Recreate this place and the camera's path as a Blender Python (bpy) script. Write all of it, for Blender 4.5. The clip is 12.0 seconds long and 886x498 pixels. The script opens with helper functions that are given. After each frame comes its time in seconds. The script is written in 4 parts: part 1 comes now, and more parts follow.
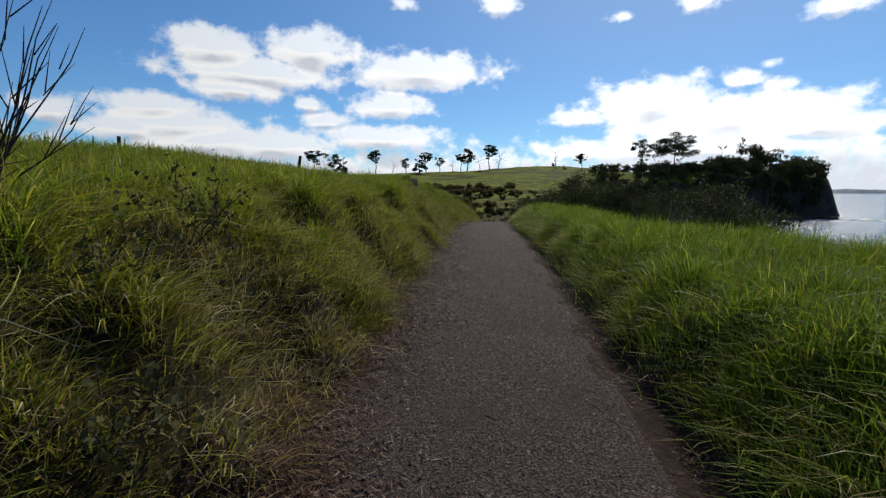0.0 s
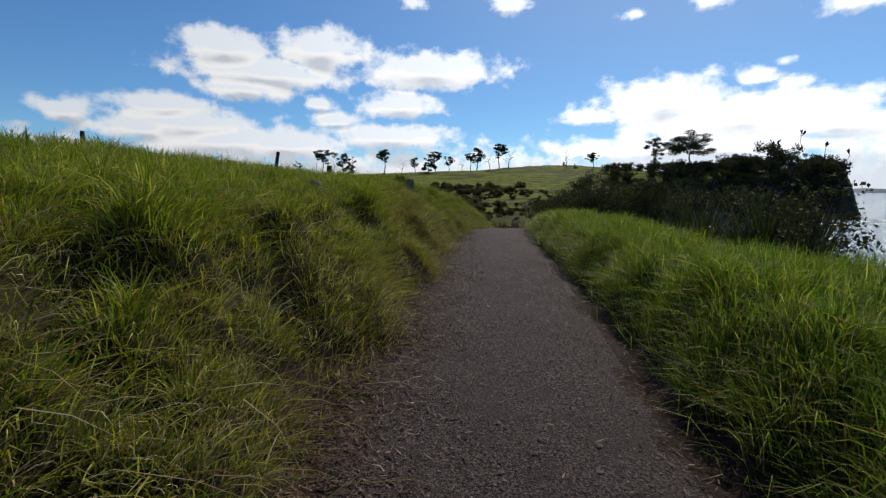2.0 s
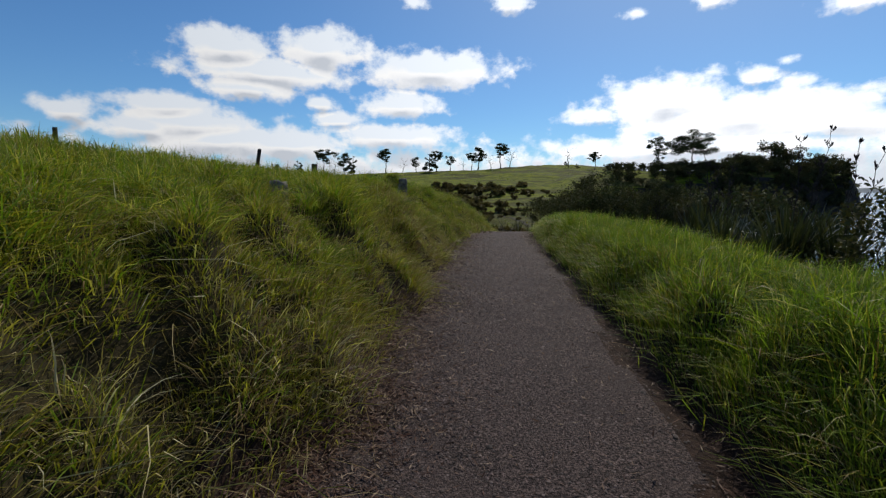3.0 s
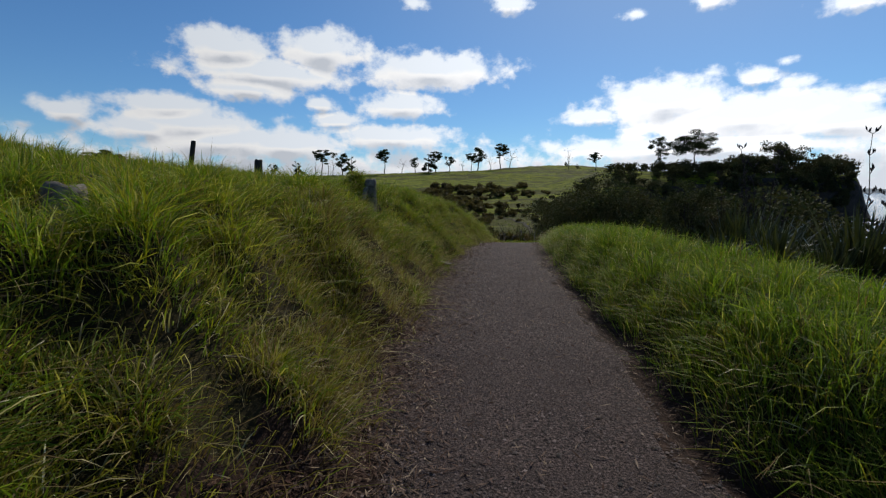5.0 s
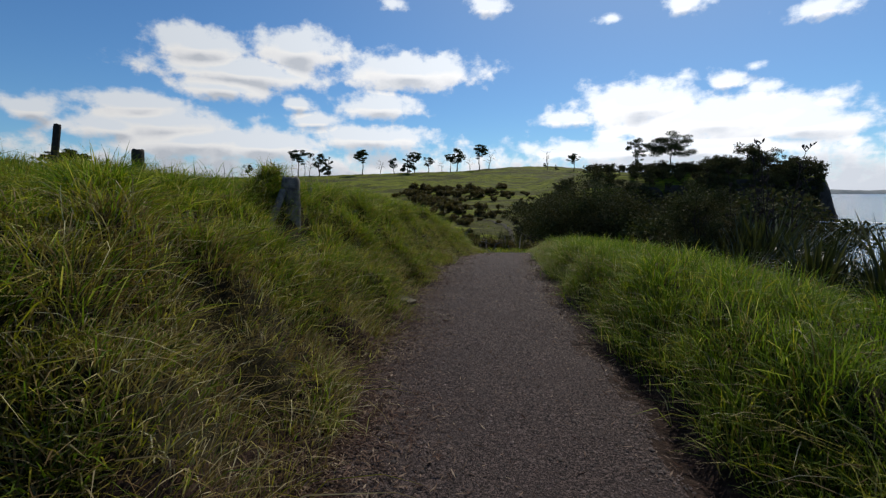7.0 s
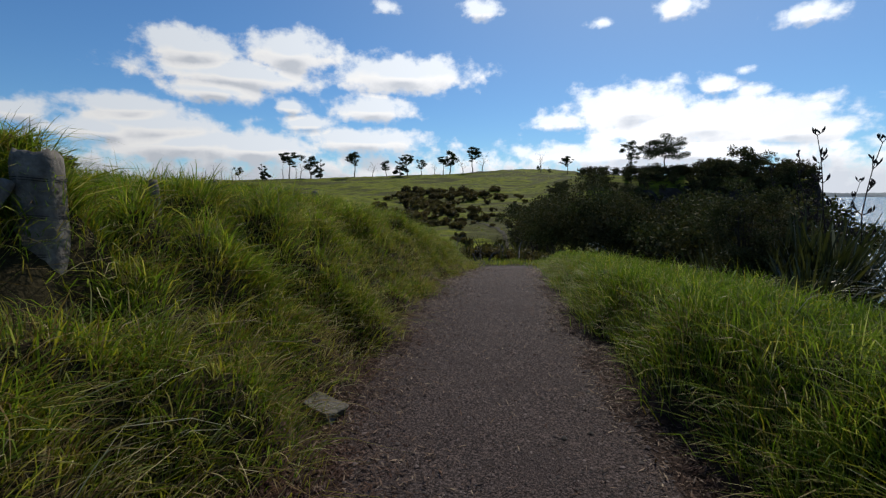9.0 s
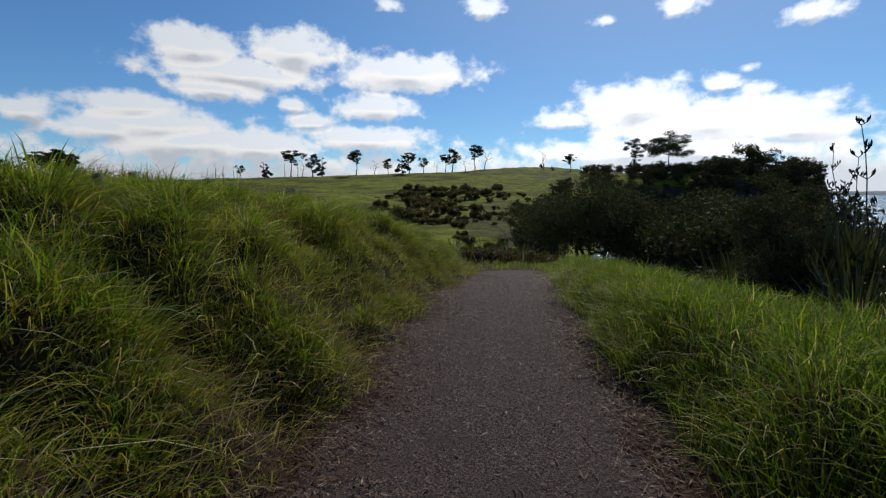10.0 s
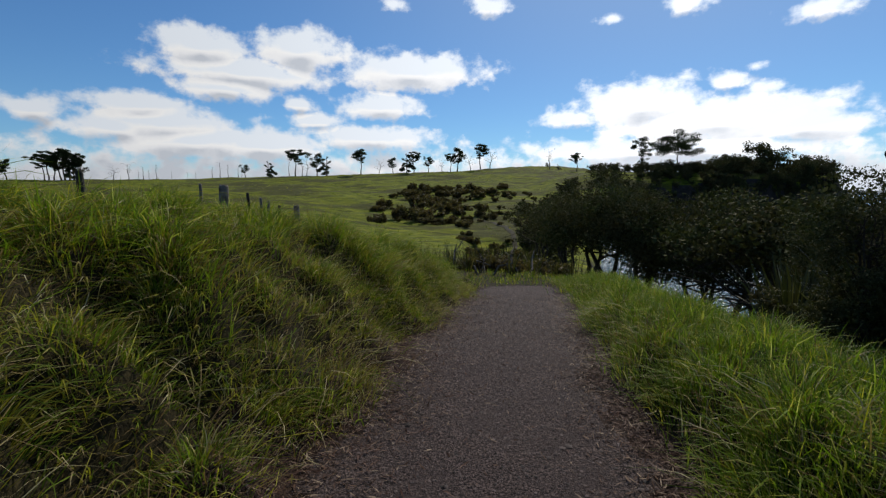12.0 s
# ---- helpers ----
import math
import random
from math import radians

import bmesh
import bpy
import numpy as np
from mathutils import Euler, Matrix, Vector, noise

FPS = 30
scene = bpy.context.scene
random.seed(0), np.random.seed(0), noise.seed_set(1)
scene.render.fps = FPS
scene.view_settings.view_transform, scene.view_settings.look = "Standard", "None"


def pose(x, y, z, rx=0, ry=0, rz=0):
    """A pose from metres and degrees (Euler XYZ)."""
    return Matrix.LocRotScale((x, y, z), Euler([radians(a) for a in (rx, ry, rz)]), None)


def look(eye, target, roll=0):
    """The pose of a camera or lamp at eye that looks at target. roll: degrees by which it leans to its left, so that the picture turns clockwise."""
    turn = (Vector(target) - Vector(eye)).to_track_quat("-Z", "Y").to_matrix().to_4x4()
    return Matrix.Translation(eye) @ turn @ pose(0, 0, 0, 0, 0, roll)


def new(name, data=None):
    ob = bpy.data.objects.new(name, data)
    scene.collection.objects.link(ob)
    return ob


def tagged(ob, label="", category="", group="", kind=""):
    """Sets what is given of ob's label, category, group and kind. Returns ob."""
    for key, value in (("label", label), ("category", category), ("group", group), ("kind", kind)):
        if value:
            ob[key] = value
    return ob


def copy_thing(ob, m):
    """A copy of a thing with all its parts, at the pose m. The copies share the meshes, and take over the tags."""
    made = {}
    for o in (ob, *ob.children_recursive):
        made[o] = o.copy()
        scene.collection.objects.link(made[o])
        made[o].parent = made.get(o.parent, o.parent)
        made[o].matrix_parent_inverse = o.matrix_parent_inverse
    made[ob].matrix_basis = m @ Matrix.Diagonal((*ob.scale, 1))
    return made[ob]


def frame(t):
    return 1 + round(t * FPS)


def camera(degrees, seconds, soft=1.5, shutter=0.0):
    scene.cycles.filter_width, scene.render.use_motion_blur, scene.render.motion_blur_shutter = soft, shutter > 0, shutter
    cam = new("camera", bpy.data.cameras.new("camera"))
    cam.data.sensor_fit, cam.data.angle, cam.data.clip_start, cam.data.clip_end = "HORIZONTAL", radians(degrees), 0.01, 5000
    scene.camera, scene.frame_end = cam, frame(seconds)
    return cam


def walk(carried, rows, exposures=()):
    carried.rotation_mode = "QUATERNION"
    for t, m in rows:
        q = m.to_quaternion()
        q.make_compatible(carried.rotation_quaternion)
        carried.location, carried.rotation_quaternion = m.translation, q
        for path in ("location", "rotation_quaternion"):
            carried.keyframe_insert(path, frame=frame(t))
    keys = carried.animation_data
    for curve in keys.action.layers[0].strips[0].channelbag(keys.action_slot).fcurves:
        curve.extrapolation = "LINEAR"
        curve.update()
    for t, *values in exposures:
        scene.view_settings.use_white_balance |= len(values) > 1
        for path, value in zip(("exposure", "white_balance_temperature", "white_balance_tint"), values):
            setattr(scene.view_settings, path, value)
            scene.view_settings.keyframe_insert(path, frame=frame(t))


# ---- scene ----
# ---------------------------------------------------------------- camera
cam = camera(88.0, 12.0, soft=1.3)
PATH = [
    (0.0, -1.170, 0.100, 1.480, 82.75, 0.25), (0.5, -1.110, 0.830, 1.505, 82.82, 0.66),
    (1.0, -1.060, 1.550, 1.528, 82.74, 0.88), (1.5, -1.015, 2.270, 1.552, 82.74, 1.20),
    (2.0, -0.968, 2.970, 1.574, 82.66, 1.44), (2.5, -0.922, 3.660, 1.592, 82.58, 1.55),
    (3.0, -0.880, 4.340, 1.608, 82.62, 1.60), (5.0, -0.650, 7.480, 1.676, 82.70, 1.57),
    (5.5, -0.605, 8.210, 1.687, 82.60, 0.18), (6.0, -0.565, 8.930, 1.697, 82.72, -0.54),
    (6.5, -0.520, 9.640, 1.706, 82.75, -0.78), (7.0, -0.475, 10.340, 1.712, 82.81, -0.98),
    (9.0, -0.180, 13.470, 1.662, 83.16, -1.82), (9.5, -0.070, 14.150, 1.654, 83.04, -1.60),
    (10.0, 0.030, 14.840, 1.645, 82.94, -1.52), (10.5, 0.120, 15.510, 1.637, 83.05, -1.32),
    (11.0, 0.210, 16.180, 1.632, 82.94, -1.26), (11.5, 0.310, 16.840, 1.630, 83.03, -0.96),
    (12.0, 0.430, 17.480, 1.630, 82.86, -0.85)]
walk(cam, [(t, pose(x, y, z, rx, 0, rz)) for t, x, y, z, rx, rz in PATH],
     exposures=[(0.0, 0.08), (2.0, 0.06), (5.0, -0.06), (7.0, -0.07), (9.0, -0.03), (12.0, -0.03)])

# ---------------------------------------------------------------- sky, clouds, sun
SUN_AZ, SUN_EL = 28.0, 43.0
rng = np.random.default_rng(7)

# clouds: azimuth, elevation, half width, half height, in degrees
CLOUDS_LEFT = [
    (-25.8, 14.9, 4.7, 2.0), (-15.8, 15.6, 5.2, 2.4), (-22.1, 12.9, 9.3, 1.8), (-2.8, 13.9, 8.6, 2.2), (-6.6, 10.0, 5.2, 1.7),
    (-31.9, 8.7, 5.0, 1.5), (-33.7, 6.4, 5.0, 1.6), (-26.9, 5.4, 9.0, 2.0), (-40.2, 7.6, 2.3, 1.2), (-16.0, 10.0, 2.0, 1.0),
    (-14.2, 8.2, 3.3, 0.9), (-30.0, 7.0, 7.5, 2.3), (-20.0, 5.2, 8.0, 1.9), (-24.0, 11.2, 5.5, 1.5), (-8.0, 6.4, 8.3, 1.6), (-4.8, 20.8, 1.6, 0.7), (6.1, 20.6, 2.3, 1.1),
]
CLOUDS_RIGHT = [
    (23.7, 9.5, 7.6, 2.7), (31.1, 7.4, 12.0, 2.6), (16.4, 8.4, 3.9, 1.1), (38.3, 6.4, 5.3, 1.9), (31.6, 11.2, 2.1, 1.0),
    (35.1, 10.2, 2.0, 0.6), (39.9, 9.1, 1.7, 0.5), (38.9, 16.5, 2.9, 1.0), (27.4, 18.9, 2.6, 1.0), (19.9, 18.5, 1.3, 0.5),
    (34.2, 12.3, 1.2, 0.5), (25.7, 4.7, 18.8, 1.5),
]


class Nodes:
    """Short hand for a node tree."""

    def __init__(self, tree):
        self.t = tree
        tree.nodes.clear()

    def n(self, kind, **sets):
        node = self.t.nodes.new(kind)
        for key, value in sets.items():
            if key in node.inputs.keys():
                if hasattr(value, "links"):
                    self.t.links.new(value, node.inputs[key])
                else:
                    node.inputs[key].default_value = value
            else:
                setattr(node, key, value)
        return node

    def link(self, a, b):
        self.t.links.new(a, b)

    def m(self, op, a, b=0.0, c=None):
        node = self.t.nodes.new("ShaderNodeMath")
        node.operation = op
        for i, v in enumerate((a, b, c)):
            if v is None:
                continue
            if hasattr(v, "links"):
                self.t.links.new(v, node.inputs[i])
            else:
                node.inputs[i].default_value = v
        return node.outputs[0]

    def ramp(self, fac, stops):
        node = self.t.nodes.new("ShaderNodeValToRGB")
        e = node.color_ramp.elements
        while len(e) < len(stops):
            e.new(0.5)
        for el, (pos, col) in zip(e, stops):
            el.position = pos
            el.color = (*col, 1) if len(col) == 3 else col
        self.t.links.new(fac, node.inputs[0])
        return node.outputs[0]

    def mix(self, fac, a, b, mode="MIX"):
        node = self.t.nodes.new("ShaderNodeMix")
        node.data_type, node.blend_type = "RGBA", mode
        for i, v in ((0, fac), (6, a), (7, b)):
            if hasattr(v, "links"):
                self.t.links.new(v, node.inputs[i])
            else:
                node.inputs[i].default_value = v if i == 0 else (*v, 1)
        return node.outputs[2]

    def noise(self, vec, scale, detail=4.0, rough=0.55):
        node = self.t.nodes.new("ShaderNodeTexNoise")
        if vec is not None:
            self.t.links.new(vec, node.inputs["Vector"])
        node.inputs["Scale"].default_value = scale
        node.inputs["Detail"].default_value = detail
        node.inputs["Roughness"].default_value = rough
        return node.outputs["Fac"]


def make_world():
    w = bpy.data.worlds.new("sky")
    scene.world = w
    w.use_nodes = True
    k = Nodes(w.node_tree)
    sky = k.n("ShaderNodeTexSky", sky_type="NISHITA", sun_disc=False, sun_elevation=radians(SUN_EL),
              sun_rotation=radians(SUN_AZ), altitude=20.0, air_density=1.0, dust_density=0.0, ozone_density=4.5)
    co = k.n("ShaderNodeTexCoord").outputs["Generated"]
    sep = k.n("ShaderNodeSeparateXYZ", Vector=co)
    x, y, z = sep.outputs
    az = k.m("MULTIPLY", k.m("ARCTAN2", x, y), 57.2958)
    el = k.m("MULTIPLY", k.m("ARCSINE", z), 57.2958)
    plane = k.n("ShaderNodeCombineXYZ", X=az, Y=k.m("MULTIPLY", el, 1.25), Z=0.0).outputs[0]
    def masses(lift):
        """How deep inside a cloud the sky is, seen lift degrees higher."""
        deep = None
        for a0, e0, ra, re in CLOUDS_LEFT + CLOUDS_RIGHT:
            p = k.m("POWER", k.m("DIVIDE", k.m("SUBTRACT", az, a0), ra), 2.0)
            q = k.m("POWER", k.m("DIVIDE", k.m("SUBTRACT", el, e0 - lift), re), 2.0)
            v = k.m("SUBTRACT", 1.22, k.m("SQRT", k.m("ADD", p, q)))
            v = k.m("MULTIPLY", v, min(1.0, 0.35 + re / 3.0))
            deep = v if deep is None else k.m("MAXIMUM", deep, v)
        return deep

    best = masses(0.0)
    under = k.m("SUBTRACT", masses(0.9), best)
    # elsewhere, out over the rest of the sky, broken cumulus of the same kind
    far = k.m("SUBTRACT", k.m("MULTIPLY", k.noise(plane, 0.045, 3.0), 2.4), 1.35)
    outside = k.m("SMOOTH_MIN", k.m("MAXIMUM", k.m("SUBTRACT", k.m("ABSOLUTE", az), 50.0),
                                   k.m("SUBTRACT", el, 27.0)), 1.0, 0.1)
    best = k.m("MAXIMUM", best, k.m("SUBTRACT", k.m("MINIMUM", far, outside), 0.0))
    low = k.m("SUBTRACT", 0.74, k.m("MULTIPLY", el, 0.12))
    best = k.m("MAXIMUM", best, low)
    fine = k.noise(plane, 0.42, 8.0, 0.58)
    broad = k.noise(plane, 0.16, 4.0, 0.55)
    dens = k.m("ADD", best, k.m("MULTIPLY", k.m("SUBTRACT", fine, 0.5), 1.75))
    dens = k.m("ADD", dens, k.m("MULTIPLY", k.m("SUBTRACT", broad, 0.5), 0.7))
    mask = k.n("ShaderNodeMapRange", interpolation_type="SMOOTHSTEP", Value=dens)
    mask.inputs["From Min"].default_value, mask.inputs["From Max"].default_value = -0.03, 0.55
    shade = k.m("ADD", k.m("MULTIPLY", k.m("MINIMUM", dens, 0.8), 0.2), k.m("MULTIPLY", k.noise(plane, 0.35, 6.0), 0.5))
    shade = k.m("ADD", shade, k.m("MULTIPLY", under, 0.95))
    cloud = k.ramp(shade, [(0.2, (0.86, 0.92, 1.0)), (0.38, (1.0, 1.0, 1.0)), (0.54, (0.9, 0.91, 0.94)), (0.78, (0.6, 0.64, 0.71))])
    # clouds near the sun's bearing are the brightest
    facing = k.m("POWER", k.m("MAXIMUM", k.m("COSINE", k.m("MULTIPLY", k.m("SUBTRACT", az, SUN_AZ), 0.01745)), 0.0), 3.0)
    near_sun = k.m("MULTIPLY_ADD", facing, 5.6, 8.0)
    cloud = k.mix(1.0, cloud, k.n("ShaderNodeCombineXYZ", X=near_sun, Y=near_sun, Z=near_sun).outputs[0], "MULTIPLY")
    clear = k.mix(1.0, sky.outputs[0], (0.61, 0.88, 1.08), "MULTIPLY")
    dot = k.n("ShaderNodeVectorMath", operation="DOT_PRODUCT")
    k.link(co, dot.inputs[0])
    dot.inputs[1].default_value = (math.sin(radians(SUN_AZ)) * math.cos(radians(SUN_EL)), math.cos(radians(SUN_AZ)) * math.cos(radians(SUN_EL)), math.sin(radians(SUN_EL)))
    veil = k.m("MULTIPLY", k.m("POWER", k.m("MAXIMUM", dot.outputs["Value"], 0.0), 7.0), 0.42)
    clear = k.mix(veil, clear, (7.0, 8.2, 9.4))
    col = k.mix(mask.outputs[0], clear, cloud)
    bg = k.n("ShaderNodeBackground", Color=col, Strength=0.088)
    out = k.n("ShaderNodeOutputWorld")
    k.link(bg.outputs[0], out.inputs[0])


make_world()
sun_data = bpy.data.lights.new("sun", "SUN")
sun_data.energy, sun_data.angle, sun_data.color = 3.7, radians(0.55), (1.0, 0.93, 0.81)
sun = new("sun", sun_data)
sd = Vector((math.sin(radians(SUN_AZ)) * math.cos(radians(SUN_EL)), math.cos(radians(SUN_AZ)) * math.cos(radians(SUN_EL)), math.sin(radians(SUN_EL))))
sun.matrix_world = look(sd * 100, (0, 0, 0))


# ---------------------------------------------------------------- materials
def material(name):
    mat = bpy.data.materials.new(name)
    mat.use_nodes = True
    return mat, Nodes(mat.node_tree)


def finish(k, shader, disp=None):
    out = k.n("ShaderNodeOutputMaterial")
    k.link(shader, out.inputs[0])


def surface(name, stops, scale, rough=0.85, bump=0.3, bump_scale=None, spec=0.3, second=None, detail=8.0, dist=0.02):
    """A rough surface: a colour ramp over noise, a second larger noise that stains it, and fine relief."""
    mat, k = material(name)
    pos = k.n("ShaderNodeNewGeometry").outputs["Position"]
    col = k.ramp(k.noise(pos, scale, detail, 0.62), stops)
    if second:
        sc, tint, lo, hi = second
        f = k.ramp(k.noise(pos, sc, 4.0), [(lo, (0, 0, 0)), (hi, (1, 1, 1))])
        col = k.mix(f, col, tint)
    p = k.n("ShaderNodeBsdfPrincipled", Roughness=rough)
    k.link(col, p.inputs["Base Color"])
    p.inputs["Specular IOR Level"].default_value = spec
    b = k.n("ShaderNodeBump", Strength=bump, Distance=dist, Height=k.noise(pos, bump_scale or scale * 3, 6.0))
    k.link(b.outputs[0], p.inputs["Normal"])
    finish(k, p.outputs[0])
    return mat


def blades(name, stops, patch, tint, trans=0.45, rough=0.55, spec=0.08):
    """Grass or leaves: each island has its own tone, and light shows through from behind."""
    mat, k = material(name)
    g = k.n("ShaderNodeNewGeometry")
    col = k.ramp(g.outputs["Random Per Island"], stops)
    f = k.ramp(k.noise(g.outputs["Position"], patch, 3.0), [(0.42, (0, 0, 0)), (0.68, (1, 1, 1))])
    col = k.mix(k.m("MULTIPLY", f, 0.75), col, tint)
    p = k.n("ShaderNodeBsdfPrincipled", Roughness=rough)
    p.inputs["Specular IOR Level"].default_value = spec
    k.link(col, p.inputs["Base Color"])
    tr = k.n("ShaderNodeBsdfTranslucent")
    k.link(k.mix(1.0, col, (1.2, 1.32, 0.6), "MULTIPLY"), tr.inputs[0])
    s = k.n("ShaderNodeMixShader", Fac=trans)
    k.link(p.outputs[0], s.inputs[1])
    k.link(tr.outputs[0], s.inputs[2])
    finish(k, s.outputs[0])
    return mat


M_GREEN = blades("green_grass", [(0.0, (0.045, 0.082, 0.007)), (0.45, (0.108, 0.172, 0.013)), (0.8, (0.175, 0.24, 0.026)), (0.94, (0.29, 0.31, 0.07)), (1.0, (0.5, 0.47, 0.22))],
                 0.9, (0.11, 0.15, 0.028))
M_OLIVE = blades("olive_grass", [(0.0, (0.085, 0.1, 0.007)), (0.5, (0.21, 0.215, 0.018)), (0.82, (0.34, 0.31, 0.048)), (1.0, (0.56, 0.5, 0.2))],
                 1.3, (0.21, 0.175, 0.03))
M_DRY = blades("dry_grass", [(0.0, (0.08, 0.052, 0.024)), (0.5, (0.21, 0.155, 0.07)), (0.85, (0.42, 0.36, 0.19)), (1.0, (0.6, 0.55, 0.36))], 2.2, (0.15, 0.09, 0.04), trans=0.3)
M_LITTER = blades("dead_litter", [(0.0, (0.014, 0.009, 0.007)), (0.45, (0.06, 0.036, 0.026)), (0.8, (0.14, 0.085, 0.058)), (1.0, (0.3, 0.23, 0.16))], 3.0, (0.075, 0.036, 0.026), trans=0.1)
M_SOD = surface("sod", [(0.3, (0.009, 0.007, 0.004)), (0.55, (0.024, 0.02, 0.008)), (0.75, (0.05, 0.04, 0.016))], 26.0, 0.95, 0.9, 30.0, 0.1,
                second=(0.8, (0.032, 0.026, 0.012), 0.45, 0.7))
# bare earth, darkened to carry the shade under the right-hand turf edge
M_DIRT_SHADE = surface("bare_earth", [(0.3, (0.010, 0.006, 0.004)), (0.55, (0.03, 0.017, 0.012)), (0.8, (0.065, 0.04, 0.028))], 14.0, 0.95, 0.8, 60.0, 0.15)
M_GRAVEL = surface("gravel_bed", [(0.38, (0.009, 0.0066, 0.0058)), (0.5, (0.052, 0.037, 0.033)), (0.63, (0.145, 0.104, 0.093))], 70.0, 0.92, 1.0, 130.0, 0.2,
                   second=(2.2, (0.05, 0.036, 0.033), 0.48, 0.75))
M_WOODPOST = surface("weathered_wood", [(0.3, (0.06, 0.053, 0.045)), (0.55, (0.16, 0.143, 0.122)), (0.85, (0.32, 0.29, 0.25))], 11.0, 0.9, 0.6, 40.0, 0.2)
M_DARKPOST = surface("dark_wood", [(0.3, (0.015, 0.013, 0.012)), (0.7, (0.05, 0.045, 0.04))], 20.0, 0.9, 0.6, 50.0, 0.2)
M_BARK = surface("bark", [(0.3, (0.018, 0.014, 0.011)), (0.7, (0.07, 0.058, 0.046))], 12.0, 0.95, 0.9, 25.0, 0.1)
M_DEADBARK = surface("dead_bark", [(0.3, (0.05, 0.045, 0.04)), (0.7, (0.16, 0.145, 0.13))], 12.0, 0.95, 0.7, 25.0, 0.1)
M_STONE = surface("pale_stone", [(0.3, (0.06, 0.054, 0.043)), (0.7, (0.15, 0.135, 0.11))], 18.0, 0.9, 0.6, 60.0, 0.2)
M_TRACK = surface("worn_track", [(0.3, (0.03, 0.028, 0.018)), (0.7, (0.075, 0.066, 0.048))], 0.8, 0.95, 0.4, 3.0, 0.1)
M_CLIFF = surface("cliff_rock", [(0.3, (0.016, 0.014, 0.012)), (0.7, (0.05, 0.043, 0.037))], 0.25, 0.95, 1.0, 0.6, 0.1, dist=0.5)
M_PINE = blades("pine_needles", [(0.0, (0.008, 0.016, 0.006)), (1.0, (0.03, 0.045, 0.016))], 0.2, (0.02, 0.03, 0.012), trans=0.2)
M_LEAF = blades("dark_leaves", [(0.0, (0.02, 0.027, 0.01)), (0.7, (0.06, 0.068, 0.026)), (1.0, (0.11, 0.105, 0.05))], 0.4, (0.085, 0.064, 0.032), trans=0.12, rough=0.85, spec=0.06)
M_SHRUB = blades("shrub_leaves", [(0.0, (0.03, 0.032, 0.013)), (0.7, (0.09, 0.075, 0.033)), (1.0, (0.16, 0.125, 0.065))], 0.3, (0.095, 0.064, 0.034), trans=0.35)
M_FLAX = blades("flax_leaves", [(0.0, (0.018, 0.024, 0.01)), (0.75, (0.055, 0.058, 0.022)), (0.95, (0.09, 0.085, 0.04)), (1.0, (0.4, 0.37, 0.28))], 0.9, (0.03, 0.04, 0.02), trans=0.2, rough=0.4, spec=0.22)
M_REED = blades("reed_leaves", [(0.0, (0.02, 0.025, 0.01)), (0.8, (0.06, 0.06, 0.025)), (1.0, (0.14, 0.11, 0.05))], 0.5, (0.05, 0.045, 0.02), trans=0.3)
M_TWIG = surface("twig", [(0.3, (0.02, 0.014, 0.012)), (0.7, (0.06, 0.045, 0.038))], 30.0, 0.9, 0.3, 60.0, 0.2)


def pebble_material():
    mat, k = material("pebbles")
    g = k.n("ShaderNodeNewGeometry")
    col = k.ramp(g.outputs["Random Per Island"], [(0.0, (0.010, 0.007, 0.0065)), (0.4, (0.042, 0.029, 0.026)), (0.9, (0.1, 0.07, 0.064)), (1.0, (0.17, 0.13, 0.12))])
    p = k.n("ShaderNodeBsdfPrincipled", Roughness=0.85)
    k.link(col, p.inputs["Base Color"])
    finish(k, p.outputs[0])
    return mat


M_PEBBLE = pebble_material()


def hill_material():
    """Rough pasture: bright grass broken by darker rushes, bracken and bare patches."""
    mat, k = material("pasture")
    pos = k.n("ShaderNodeNewGeometry").outputs["Position"]
    flat = k.n("ShaderNodeMapping", Vector=pos)
    flat.inputs["Scale"].default_value = (0.4, 1.0, 2.0)
    v = flat.outputs[0]
    col = k.ramp(k.noise(v, 0.42, 9.0, 0.66), [(0.35, (0.022, 0.028, 0.006)), (0.44, (0.075, 0.09, 0.006)), (0.56, (0.132, 0.15, 0.008)), (0.68, (0.21, 0.215, 0.013))])
    f = k.ramp(k.noise(v, 0.05, 6.0, 0.6), [(0.48, (0, 0, 0)), (0.55, (1, 1, 1))])
    col = k.mix(k.m("MULTIPLY", f, 0.8), col, (0.045, 0.043, 0.014))
    p = k.n("ShaderNodeBsdfPrincipled", Roughness=0.95)
    p.inputs["Specular IOR Level"].default_value = 0.1
    k.link(col, p.inputs["Base Color"])
    b = k.n("ShaderNodeBump", Strength=0.8, Distance=0.5, Height=k.noise(v, 0.6, 8.0, 0.7))
    k.link(b.outputs[0], p.inputs["Normal"])
    finish(k, p.outputs[0])
    return mat


M_HILL = hill_material()


def sea_material():
    mat, k = material("sea_water")
    pos = k.n("ShaderNodeNewGeometry").outputs["Position"]
    p = k.n("ShaderNodeBsdfPrincipled", Roughness=0.24)
    p.inputs["Base Color"].default_value = (0.03, 0.075, 0.1, 1)
    p.inputs["IOR"].default_value = 1.33
    h = k.m("ADD", k.noise(pos, 0.9, 5.0, 0.6), k.m("MULTIPLY", k.noise(pos, 0.12, 4.0), 3.0))
    b = k.n("ShaderNodeBump", Strength=0.9, Distance=0.8, Height=h)
    k.link(b.outputs[0], p.inputs["Normal"])
    finish(k, p.outputs[0])
    return mat


M_SEA = sea_material()


